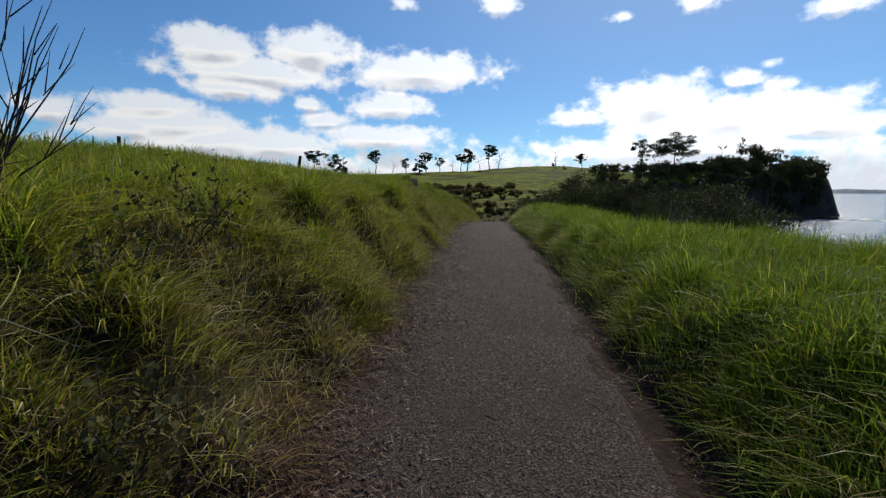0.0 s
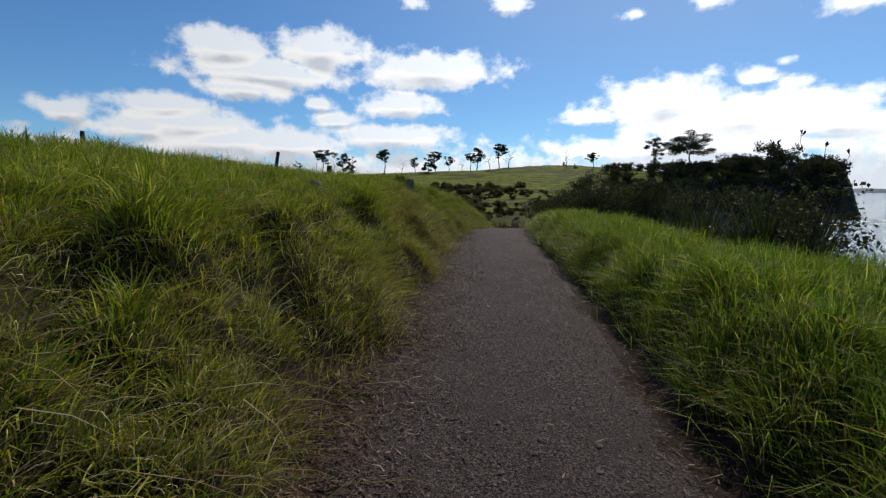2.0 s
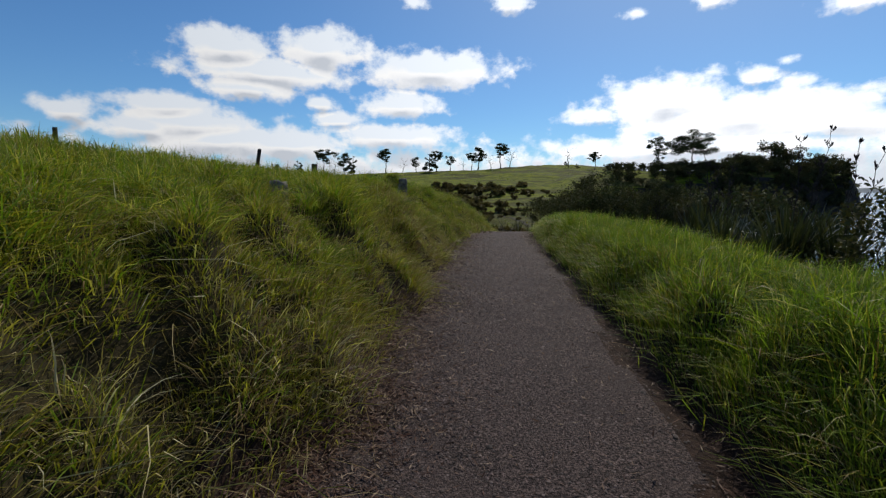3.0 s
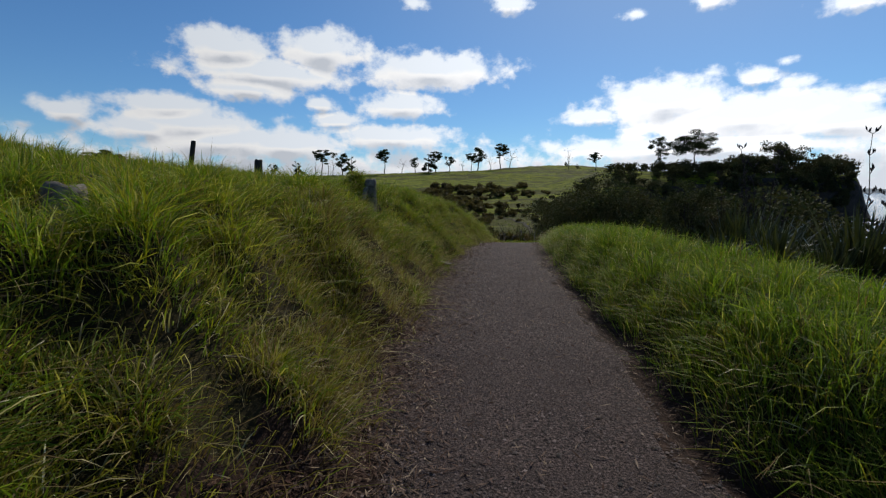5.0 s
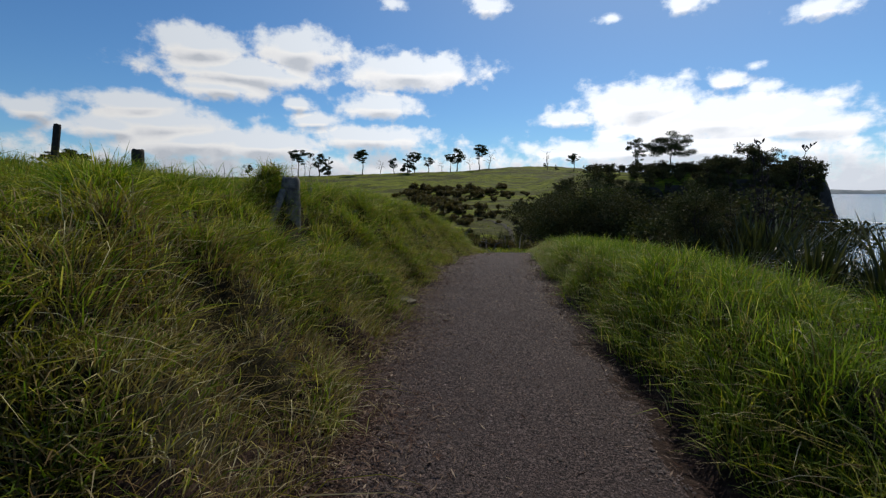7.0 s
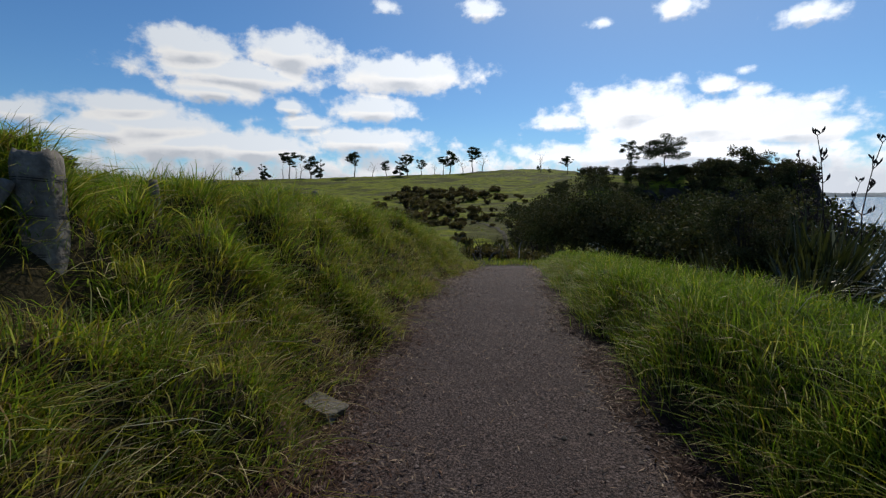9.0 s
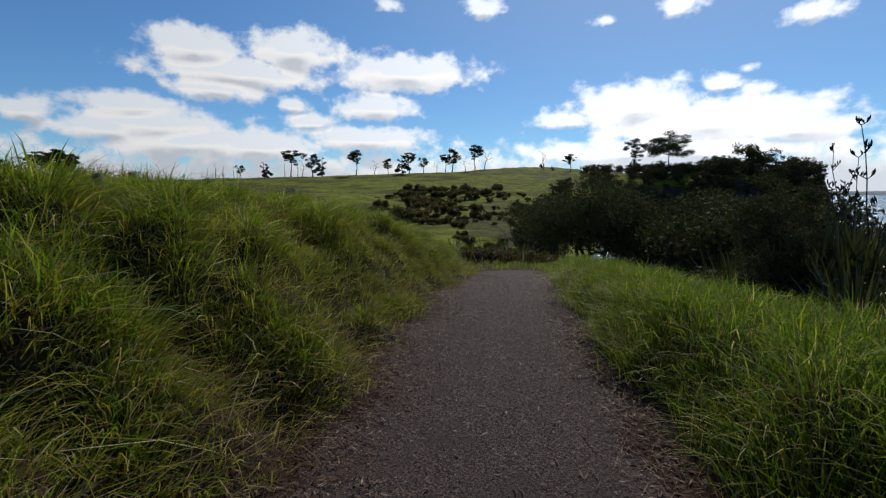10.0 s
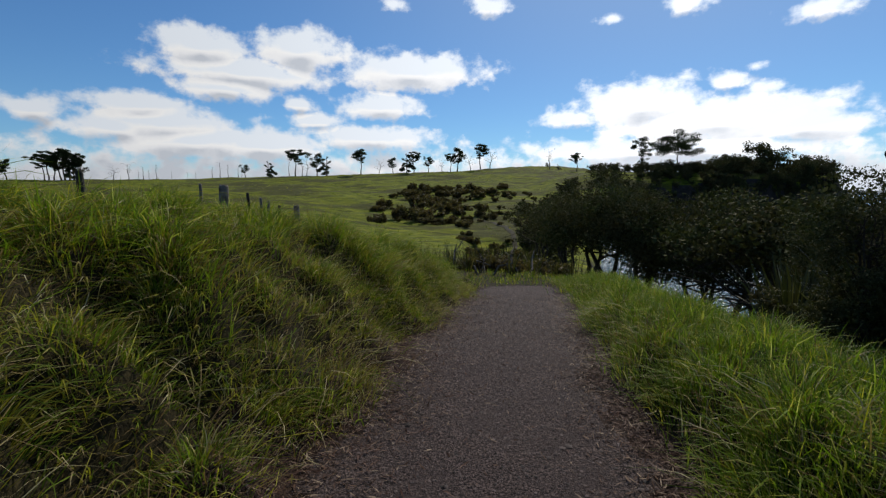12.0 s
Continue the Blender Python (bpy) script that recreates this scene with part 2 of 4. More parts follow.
# ---------------------------------------------------------------- mesh helpers
def mesh_from(name, verts, faces, mats, face_mats=None, smooth=False):
    """faces: arrays of indices, each array with one count of corners."""
    me = bpy.data.meshes.new(name)
    verts = np.asarray(verts, dtype=np.float32)
    groups = [np.asarray(f, dtype=np.int32) for f in faces if len(f)]
    loops = np.concatenate([f.ravel() for f in groups])
    sizes = np.concatenate([np.full(len(f), f.shape[1], dtype=np.int32) for f in groups])
    starts = np.concatenate([[0], np.cumsum(sizes)[:-1]]).astype(np.int32)
    me.vertices.add(len(verts))
    me.vertices.foreach_set("co", verts.ravel())
    me.loops.add(len(loops))
    me.loops.foreach_set("vertex_index", loops)
    me.polygons.add(len(sizes))
    me.polygons.foreach_set("loop_start", starts)
    for mt in mats:
        me.materials.append(mt)
    if face_mats is not None:
        me.polygons.foreach_set("material_index", np.asarray(face_mats, dtype=np.int32))
    if smooth:
        me.polygons.foreach_set("use_smooth", np.ones(len(sizes), dtype=bool))
    me.update(calc_edges=True)
    return me


def part(name, me, parent=None, label=""):
    ob = new(name, me)
    if parent is not None:
        ob.parent = parent
    return tagged(ob, label)


def sstep(a, b, v):
    t = np.clip((np.asarray(v, dtype=float) - a) / (b - a), 0, 1)
    return t * t * (3 - 2 * t)


class Tubes:
    """Collects tapered, bent tubes into one mesh."""

    def __init__(self, sides=6):
        self.v, self.f, self.n, self.k = [], [], 0, sides

    def add(self, pts, radii):
        pts = [Vector(p) for p in pts]
        k = self.k
        ring = []
        for i, (p, r) in enumerate(zip(pts, radii)):
            d = (pts[min(i + 1, len(pts) - 1)] - pts[max(i - 1, 0)]).normalized()
            a = d.orthogonal().normalized() if i == 0 else (ref - d * ref.dot(d)).normalized()
            ref = a
            b = d.cross(a)
            ring.append(self.n)
            for j in range(k):
                w = 2 * math.pi * j / k
                self.v.append(p + (a * math.cos(w) + b * math.sin(w)) * r)
            self.n += k
        for r0, r1 in zip(ring, ring[1:]):
            for j in range(k):
                self.f.append((r0 + j, r0 + (j + 1) % k, r1 + (j + 1) % k, r1 + j))

    def mesh(self, name, mat):
        return mesh_from(name, [tuple(v) for v in self.v], [self.f], [mat], smooth=True)


def leaf_mesh(name, centres, size, mat, long=1.6, up=0.0, r=None):
    """Small folded leaves, one diamond each, turned at random."""
    r = r or rng
    n = len(centres)
    c = np.asarray(centres, dtype=float)
    a = r.normal(size=(n, 3))
    a[:, 2] += up
    a /= np.linalg.norm(a, axis=1)[:, None]
    b = np.cross(a, r.normal(size=(n, 3)))
    b /= np.linalg.norm(b, axis=1)[:, None]
    nn = np.cross(a, b)
    s = (size * r.uniform(0.6, 1.35, n))[:, None]
    v = np.stack([c - a * s * long / 2, c + b * s / 2 + nn * s * 0.15, c + a * s * long / 2, c - b * s / 2 + nn * s * 0.15], axis=1)
    i = np.arange(n)[:, None] * 4
    return mesh_from(name, v.reshape(-1, 3), [i + np.array([[0, 1, 2, 3]])], [mat])


def cloud_points(centres, radii, n, r=None, shell=0.55):
    """Points in clumps, thicker towards each clump's skin."""
    r = r or rng
    centres, radii = np.asarray(centres, dtype=float), np.asarray(radii, dtype=float)
    w = radii.prod(axis=1) ** (2 / 3)
    pick = r.choice(len(centres), n, p=w / w.sum())
    d = r.normal(size=(n, 3))
    d /= np.linalg.norm(d, axis=1)[:, None]
    rad = r.uniform(shell, 1.0, n) ** 0.8
    return centres[pick] + d * radii[pick] * rad[:, None]


# ---------------------------------------------------------------- the lie of the land
SEA = -12.0
PY = [-80, -1, 3.1, 7.25, 11.4, 15.5, 19.6, 21.5, 23, 24.5, 26.4, 28, 32, 40]
PZ = [0.0, 0.0, 0.13, 0.23, 0.28, 0.2, 0.13, 0.04, -0.1, -0.27, -0.49, -0.69, -1.4, -2.4]


def half_l(y):
    return np.interp(y, [2, 10, 16, 17.8, 20, 24, 27], [1.05, 1.2, 1.35, 1.33, 1.15, 1.12, 1.1]) - 0.09 + 0.075 * np.sin(np.multiply(y, 2.3) + 0.6) + 0.06 * np.sin(np.multiply(y, 5.1))


def half_r(y):
    return np.interp(y, [2, 8, 12, 16, 18, 21, 26], [1.2, 1.1, 0.99, 0.88, 0.9, 0.97, 1.05]) + 0.05 * np.sin(np.multiply(y, 2.9)) + 0.04 * np.sin(np.multiply(y, 6.7) + 1.0)



def wav(x, y, s, seed=0.0):
    """Cheap smooth waviness in -1..1."""
    return (np.sin(x / s + seed) * np.cos(y / s * 1.13 + seed * 2.1) + 0.6 * np.sin(x / s * 2.1 + y / s * 1.7 + seed * 3.3)
            + 0.4 * np.sin(x / s * -3.7 + y / s * 4.1 + seed)) / 2.0


def hummock(x, y):
    """0..1: rounded grass hummocks, half a metre apart, that grow unevenly."""
    cell = 0.47
    i, j = np.floor(x / cell), np.floor(y / cell)
    best = np.zeros(np.shape(x))
    for di in (-1, 0, 1):
        for dj in (-1, 0, 1):
            a, c = i + di, j + dj
            q = [np.mod(np.sin(a * 12.9898 + c * 78.233 + k * 37.7) * 43758.5453, 1.0) for k in range(4)]
            dx, dy = x - (a + 0.5 + 0.8 * (q[0] - 0.5)) * cell, y - (c + 0.5 + 0.8 * (q[1] - 0.5)) * cell
            rad = cell * (0.45 + 0.35 * q[2])
            best = np.maximum(best, np.clip(1 - (dx * dx + dy * dy) / rad ** 2, 0, 1) ** 0.75 * (0.45 + 0.55 * q[3]))
    return best


PATH_Y = np.arange(-120.0, 80.0, 0.25)
PATH_X = np.interp(PATH_Y, [-120, -5, 3.3, 7.5, 12.8, 16, 20.5, 23, 26, 28, 30, 33], [-9.0, -1.75, -0.97, -0.5, 0.02, 0.34, 0.77, 1.23, 1.88, 2.3, 2.6, 2.7])
PATH_X = np.convolve(np.pad(PATH_X, 5, mode="edge"), np.ones(11) / 11, mode="valid")


def path_x(y):
    return np.interp(y, PATH_Y, PATH_X)


def path_z(y):
    return np.interp(y, PY, PZ)


def coast_x(y):
    c = np.interp(y, [-200, -20, 10, 28, 36, 45, 60, 90, 120, 170, 215, 232, 250, 330, 350, 700],
                  [40, 19, 19, 21.5, 22, 24, 27, 33, 42, 56, 85, 195, 212, 200, 120, 150])
    return c + 2.0 * wav(y, y * 0.3, 9.0, 1.0) * sstep(40, 120, y)


def near_land(x, y):
    s = x - path_x(y)
    zp = path_z(y)
    d = -s - half_l(y) - 0.14 * wav(x, y, 0.4, 2.0)
    hb = np.interp(y, [-5, 10, 16, 19, 21.5, 24, 26.5, 28.5, 30.5], [1.0, 1.17, 1.3, 1.31, 1.24, 1.17, 0.95, 0.55, 0.15])
    lf = np.interp(y, [4, 12, 15, 24, 28, 32], [0.145, 0.15, 0.125, 0.075, 0.03, 0.0])
    left = hb * sstep(-0.05, 1.35, d) ** 0.75 + lf * np.clip(d - 1.2, 0, 5.5)
    e = s - half_r(y) - 0.16 - 0.1 * wav(x, y, 0.5, 5.0)
    hr = np.interp(y, [-5, 12, 16, 19, 22, 25, 28, 31], [0.46, 0.48, 0.56, 0.46, 0.28, 0.28, 0.2, 0.0])
    edge = np.interp(y, [0, 5, 9, 18, 24], [7.5, 5.0, 2.6, 2.2, 2.0])
    right = hr * sstep(0.0, 0.5, e) - (0.52 * np.clip(s - edge, 0, 2.0) + 0.1 * np.clip(s - edge - 2.0, 0, 20)) * sstep(edge - 0.3, edge + 1, s)
    z = zp + np.where(s < 0, left, right)
    lump = 0.07 * wav(x, y, 0.8, 3.0) + 0.08 * wav(x, y, 0.27, 4.0) + (0.32 * hummock(x, y) - 0.15) * (1 - 0.6 * sstep(1.6, 3.0, d)) * (s < 0) + (0.16 * hummock(x, y) - 0.06) * (s > 0)
    # washed-out hollow beside the strainer post
    z = z - 0.44 * np.exp(-(((x + 1.98) / 0.4) ** 2 + ((y - 15.6) / 0.55) ** 2))
    # runnel along the grass edge, dug to deepen the band of shade there
    z = z - 0.1 * np.exp(-((s - half_r(y) - 0.04) / 0.13) ** 2) * sstep(17, 13, y)
    z = z - 0.2 * np.exp(-(((x + 2.35) / 0.32) ** 2 + ((y - 15.2) / 0.38) ** 2))
    z = z - 0.2 * np.exp(-(((x + 3.1) / 0.4) ** 2 + ((y - 10.25) / 0.4) ** 2))
    # sod heaped behind the post
    z = z + 0.22 * np.exp(-(((x + 2.6) / 0.36) ** 2 + ((y - 16.15) / 0.36) ** 2))
    return z + lump * np.where(s < 0, sstep(0.0, 0.45, d), sstep(0.02, 0.4, e)) + 0.012 * wav(x, y, 0.4, 6.0)


def far_land(x, y):
    z = np.interp(y, [-400, 0, 30, 38, 50, 68, 108, 148, 188, 228, 268, 318, 372, 430, 600, 4000],
                  [2, 1, -0.3, -1.9, -4.2, -6.4, -8.4, -7.2, -4.0, 0.2, 5.2, 11.8, 18, 19.5, 12, 5])
    az = np.arctan2(x, np.maximum(y - 18, 30))
    z = np.where(z < 0, z * np.interp(az, [-0.9, -0.35, -0.1], [0.25, 0.55, 1.0]), z * np.interp(az, [-0.9, -0.55, -0.3, -0.1, 0.03, 0.1, 0.16, 0.25, 0.4], [0.55, 0.58, 0.71, 0.83, 0.93, 1.0, 1.11, 1.15, 1.0]))
    z = z + 2.6 * sstep(-4, -16, x) * sstep(70, 20, y)
    amp = sstep(45, 140, y)
    z = z + amp * (0.9 * wav(x, y, 17.0, 1.0) + 0.5 * wav(x, y, 6.0, 2.0) + 0.22 * wav(x, y, 2.1, 3.0))
    head = sstep(205, 240, y) * sstep(45, 80, x) * (1 - sstep(262, 310, y))
    return z * (1 - head) + head * np.interp(x, [60, 140, 210], [11.0, 11.0, 8.5])


def land(x, y):
    x, y = np.broadcast_arrays(np.asarray(x, dtype=float), np.asarray(y, dtype=float))
    nearness = 1 - sstep(27, 39, y)
    nearness = nearness * (1 - sstep(9, 22, -(x - path_x(y))))
    z = near_land(x, y) * nearness + far_land(x, y) * (1 - nearness)
    z = np.maximum(z - 8.0 * sstep(3.5, 12, x) * sstep(28, 42, y) * (1 - sstep(90, 130, y)), np.minimum(z, -10.6))
    c = coast_x(y)
    width = np.interp(y, [0, 40, 200, 230], [6.0, 9.0, 16.0, 9.0])
    t = sstep(-width, width * 0.35, x - c)
    return z * (1 - t) + (SEA - 2.5) * t


def h(x, y):
    return float(land(x, y))


def build_ground():
    ax = np.concatenate([[-4500, -2000, -900], np.linspace(-500, -120, 40), np.linspace(-116, -24, 40), np.linspace(-22, -6.2, 36),
                         np.linspace(-6, 5.5, 118), np.linspace(5.8, 26, 44), np.linspace(27, 130, 50), np.linspace(133, 330, 50), [500, 1000]])
    ay = np.concatenate([[-4500, -1500, -400, -100, -40], np.linspace(-20, -3, 14), np.linspace(-2.8, 32, 220), np.linspace(32.6, 70, 50),
                         np.linspace(71.5, 240, 90), np.linspace(242, 440, 70), [480, 550, 700, 1200, 2500, 4500]])
    gx, gy = np.meshgrid(ax, ay)
    gx = gx + 0.1 * np.clip(gy, -20, 32) * np.clip((60 - np.abs(gx)) / 40, 0, 1)
    gz = land(gx, gy)
    v = np.stack([gx, gy, gz], axis=-1).reshape(-1, 3)
    w = len(ax)
    i = (np.arange(len(ay) - 1)[:, None] * w + np.arange(w - 1)[None, :]).ravel()
    f = np.stack([i, i + 1, i + w + 1, i + w], axis=1)
    cx, cy, cz = (v[f].mean(axis=1)).T
    s = cx - path_x(cy)
    steep = np.abs(v[f][:, :, 2].max(axis=1) - v[f][:, :, 2].min(axis=1)) / np.maximum(np.ptp(v[f][:, :, 0], axis=1), 0.01)
    m = np.full(len(f), 2)
    m[(cy > 40)] = 3
    m[(cx < -14 + 2.5 * wav(cx, cy, 1.7, 5.0))] = 3
    # earth along both edges; on the right it paints a strip of shade
    on = (s > -half_l(cy) - 0.3) & (s < half_r(cy) + 0.22) & (cy < 29.6 + 0.25 * wav(cx, cy, 0.5, 1.0))
    m[on] = 1
    m[(s > 0.2 - half_l(cy) + 0.07 * wav(cx, cy, 0.4, 7.0)) & (s < np.minimum(half_r(cy) - np.interp(cy, [3, 14, 18], [0.2, 0.16, 0.14]), 0.98) + 0.06 * wav(cx, cy, 0.3, 3.0)) & (cy < 29.6 + 0.25 * wav(cx, cy, 0.5, 1.0))] = 0
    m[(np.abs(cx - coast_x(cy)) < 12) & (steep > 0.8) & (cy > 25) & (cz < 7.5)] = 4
    me = mesh_from("ground", v, [f], [M_GRAVEL, M_DIRT_SHADE, M_SOD, M_HILL, M_CLIFF], m, smooth=True)
    tagged(new("ground", me), "grassy coastal land with a gravel footpath running through it", "ground", kind="structure")


build_ground()
sv = [(-4800, -4800, SEA), (4800, -4800, SEA), (4800, 4800, SEA), (-4800, 4800, SEA)]
tagged(new("water", mesh_from("water", sv, [[(0, 1, 2, 3)]], [M_SEA])), "blue-grey sea glittering in the sun below the cliffs", "sea", kind="structure")


def far_coast():
    n = 160
    x = np.linspace(900, 4300, n)
    top = SEA + 2 + 28 * (0.6 + 0.25 * wav(x, x * 0.2, 160, 1.0) + 0.15 * wav(x, x, 45, 2.0)) + 10 * sstep(1500, 900, x)
    y0 = 2150 + 120 * wav(x, x * 0.4, 300, 3.0)
    v = np.concatenate([np.stack([x, y0, np.full(n, SEA - 1)], 1), np.stack([x, y0 + 25, SEA + (top - SEA) * 0.7], 1),
                        np.stack([x, y0 + 160, top], 1), np.stack([x, y0 + 600, np.full(n, SEA - 1)], 1)])
    i = np.arange(n - 1)
    f = np.concatenate([np.stack([i + k * n, i + 1 + k * n, i + 1 + (k + 1) * n, i + (k + 1) * n], 1) for k in range(3)])
    # the haze of distance is mixed into this pale land colour
    mat = surface("far_shore_land", [(0.35, (0.16, 0.19, 0.2)), (0.65, (0.28, 0.3, 0.3))], 0.02, 0.95, 0.2, 0.05, 0.1)
    tagged(new("backdrop", mesh_from("backdrop", v, [f], [mat], smooth=True)), "low hazy far shore across the bay", "shore", kind="structure")


far_coast()
# THINGS
# ---------------------------------------------------------------- trees and bushes
def thing(name, label, category, group="", parts=()):
    """An Empty at the thing's base with its parts; each part: name, mesh, label."""
    e = tagged(new(name), label, category, group)
    e.empty_display_size = 0.2
    for n, me, lab in parts:
        part(n, me, e, lab)
    return e


used = set()


def place(tpl, x, y, turn=0.0, size=1.0, z=None, sink=0.1, tall=1.0, label=""):
    """Stand a thing on the land; the first time the thing itself, then copies of it."""
    if z is None:
        z = h(x, y) - sink
    m = pose(x, y, z, 0, 0, turn) @ Matrix.Diagonal((size, size, size * tall, 1))
    if tpl.name in used:
        ob = copy_thing(tpl, m)
    else:
        used.add(tpl.name)
        tpl.matrix_basis = m
        ob = tpl
    if tpl.name in used and ob is not tpl:
        ob.matrix_basis = m
    return tagged(ob, label)


def bend(p0, p1, steps, r, wob):
    """Points from p0 to p1 with a random wobble between."""
    p0, p1 = Vector(p0), Vector(p1)
    out = [p0]
    for i in range(1, steps):
        out.append(p0.lerp(p1, i / steps) + Vector(r.normal(size=3)) * wob)
    return out + [p1]


def grow(seed, height, spread, shape, leaf, n_leaves, leaf_mat=None, bark=None, limbs=9, trunk_r=0.3, stems=1, base=0.45, sides=6, floor=0.0):
    """Trunk and crown meshes of a tree of the given form."""
    r = np.random.default_rng(seed)
    t = Tubes(sides)
    clumps, radii = [], []
    for s in range(stems):
        lean = r.normal(size=2) * spread * (0.10 if stems == 1 else 0.28)
        top = Vector((lean[0], lean[1], height * (0.93 if shape != "round" else 0.75)))
        root = Vector((*(r.normal(size=2) * (0.0 if stems == 1 else trunk_r * 1.6)), 0.0))
        spine = bend(root, top, 6, r, height * 0.018)
        t.add(spine, [trunk_r * (1.15 - 0.95 * i / 6) for i in range(7)])
        for i in range(limbs):
            f = base + (1 - base) * (i + r.uniform(0, 0.8)) / limbs
            f = min(f, 0.98)
            a = r.uniform(0, 2 * math.pi)
            p = spine[int(f * 6)].lerp(spine[min(int(f * 6) + 1, 6)], f * 6 % 1)
            if shape == "umbrella":
                reach, rise = spread * r.uniform(0.5, 1.0), height * r.uniform(0.06, 0.2) * (1.25 - f)
            elif shape == "cone":
                reach, rise = spread * (1.12 - f) * r.uniform(0.8, 1.2), -0.02 * height
            elif shape == "wind":
                a = r.normal(0.0, 0.7)
                reach, rise = spread * r.uniform(0.5, 1.1), height * 0.05
            else:
                reach, rise = spread * r.uniform(0.55, 1.0), height * r.uniform(0.04, 0.28)
            q = p + Vector((math.cos(a) * reach, math.sin(a) * reach, rise))
            limb = bend(p, q, 4, r, reach * 0.07)
            r0 = trunk_r * (0.55 - 0.35 * f)
            t.add(limb, [r0, r0 * 0.8, r0 * 0.6, r0 * 0.4, r0 * 0.18])
            for j in range(3):
                g = limb[2 + j // 2].lerp(limb[3 + j // 2], r.uniform())
                e = g + Vector(r.normal(size=3)) * reach * 0.28
                t.add([g, g.lerp(e, 0.5) + Vector(r.normal(size=3)) * reach * 0.03, e], [r0 * 0.35, r0 * 0.22, r0 * 0.08])
                clumps.append(e)
                k = reach * {"round": 0.33, "dense": 0.4, "umbrella": 0.34}.get(shape, 0.24)
                radii.append((k * 1.15, k * 1.15, k * (0.45 if shape in ("umbrella", "wind") else 0.7)))
            clumps.append(q)
            k = reach * 0.34
            radii.append((k, k, k * (0.42 if shape in ("umbrella", "wind") else 0.75)))
    keep = [i for i, c in enumerate(clumps) if c.z > floor * height]
    clumps, radii = [clumps[i] for i in keep], [radii[i] for i in keep]
    bark_me = t.mesh("trunk", bark or M_BARK)
    if not n_leaves:
        return bark_me, None
    pts = cloud_points([tuple(c) for c in clumps], radii, n_leaves, r, 0.3)
    return bark_me, leaf_mesh("crown", pts, leaf, leaf_mat or M_LEAF, r=r)


def tree(name, label, category, group, seed, **kw):
    tr, cr = grow(seed, **kw)
    parts = [("trunk", tr, "")]
    if cr:
        parts.append(("crown", cr, ""))
    return thing(name, label, category, group, parts)


def bush(name, label, group, seed, width, height, leaf, n, mat, stems=7, twig=M_TWIG):
    """A low bush: stems that fan out from the base under a lumpy, uneven crown."""
    r = np.random.default_rng(seed)
    t = Tubes(5)
    cl, ra = [], []
    for i in range(stems):
        a, reach = r.uniform(0, 6.283), width * 0.5 * r.uniform(0.3, 0.95)
        e = Vector((math.cos(a) * reach, math.sin(a) * reach, height * r.uniform(0.45, 0.9) * (1.1 - 0.5 * reach / width)))
        pts = bend((r.normal() * 0.05, r.normal() * 0.05, 0), e, 4, r, width * 0.03)
        t.add(pts, [width * 0.018 * q for q in (1.2, 1.0, 0.7, 0.45, 0.2)])
        for j in range(3):
            c = pts[2].lerp(pts[4], r.uniform(0.1, 1.1)) + Vector(r.normal(size=3)) * width * 0.08
            c.z = max(c.z, height * 0.2)
            cl.append(tuple(c))
            k = width * r.uniform(0.1, 0.2)
            ra.append((k, k, k * 0.75))
    return thing(name, label, "bush", group, [("stems", t.mesh("stems", twig), ""),
                                             ("foliage", leaf_mesh("foliage", cloud_points(cl, ra, n, r, 0.25), leaf, mat, r=r), "")])


RIDGE = "trees along the ridge"
pine_a = tree("pine_tree", "dark flat-topped pine standing on the grassy ridge", "tree", RIDGE, 11, height=13, spread=4.6, shape="umbrella", leaf=0.26, n_leaves=5200, leaf_mat=M_PINE, limbs=10, base=0.6)
pine_b = tree("pine_tree", "dark bushy pine with branches low on the trunk", "tree", RIDGE, 12, height=12, spread=4.4, shape="cone", leaf=0.28, n_leaves=4600, leaf_mat=M_PINE, limbs=12, base=0.2)
pine_c = tree("pine_tree", "ragged windswept pine with a sparse dark crown", "tree", RIDGE, 13, height=13, spread=4.2, shape="round", leaf=0.26, n_leaves=3200, leaf_mat=M_PINE, limbs=9, base=0.4)
dead_a = tree("dead_tree", "bare grey dead tree with thin branches on the ridge", "tree", RIDGE, 14, height=12, spread=4.0, shape="round", leaf=0.5, n_leaves=0, bark=M_DEADBARK, limbs=10, trunk_r=0.22, base=0.35)
dead_b = tree("dead_tree", "thin bare dead trunk with a few stubs", "tree", RIDGE, 15, height=9, spread=1.2, shape="wind", leaf=0.5, n_leaves=0, bark=M_DEADBARK, limbs=4, trunk_r=0.2, base=0.5)


def bearing(px, dist):
    """Where a line of sight from the far end of the walk comes out, dist metres on."""
    return 0.4 + dist * math.tan(math.atan((px - 784) / 814) + 0.0152), 17.6 + dist


def on_ridge(tpl, px, size, tall=1.0, dist=352.0):
    x, y = bearing(px, dist)
    place(tpl, x, y, (px * 37) % 360, size * 1.18, tall=tall)


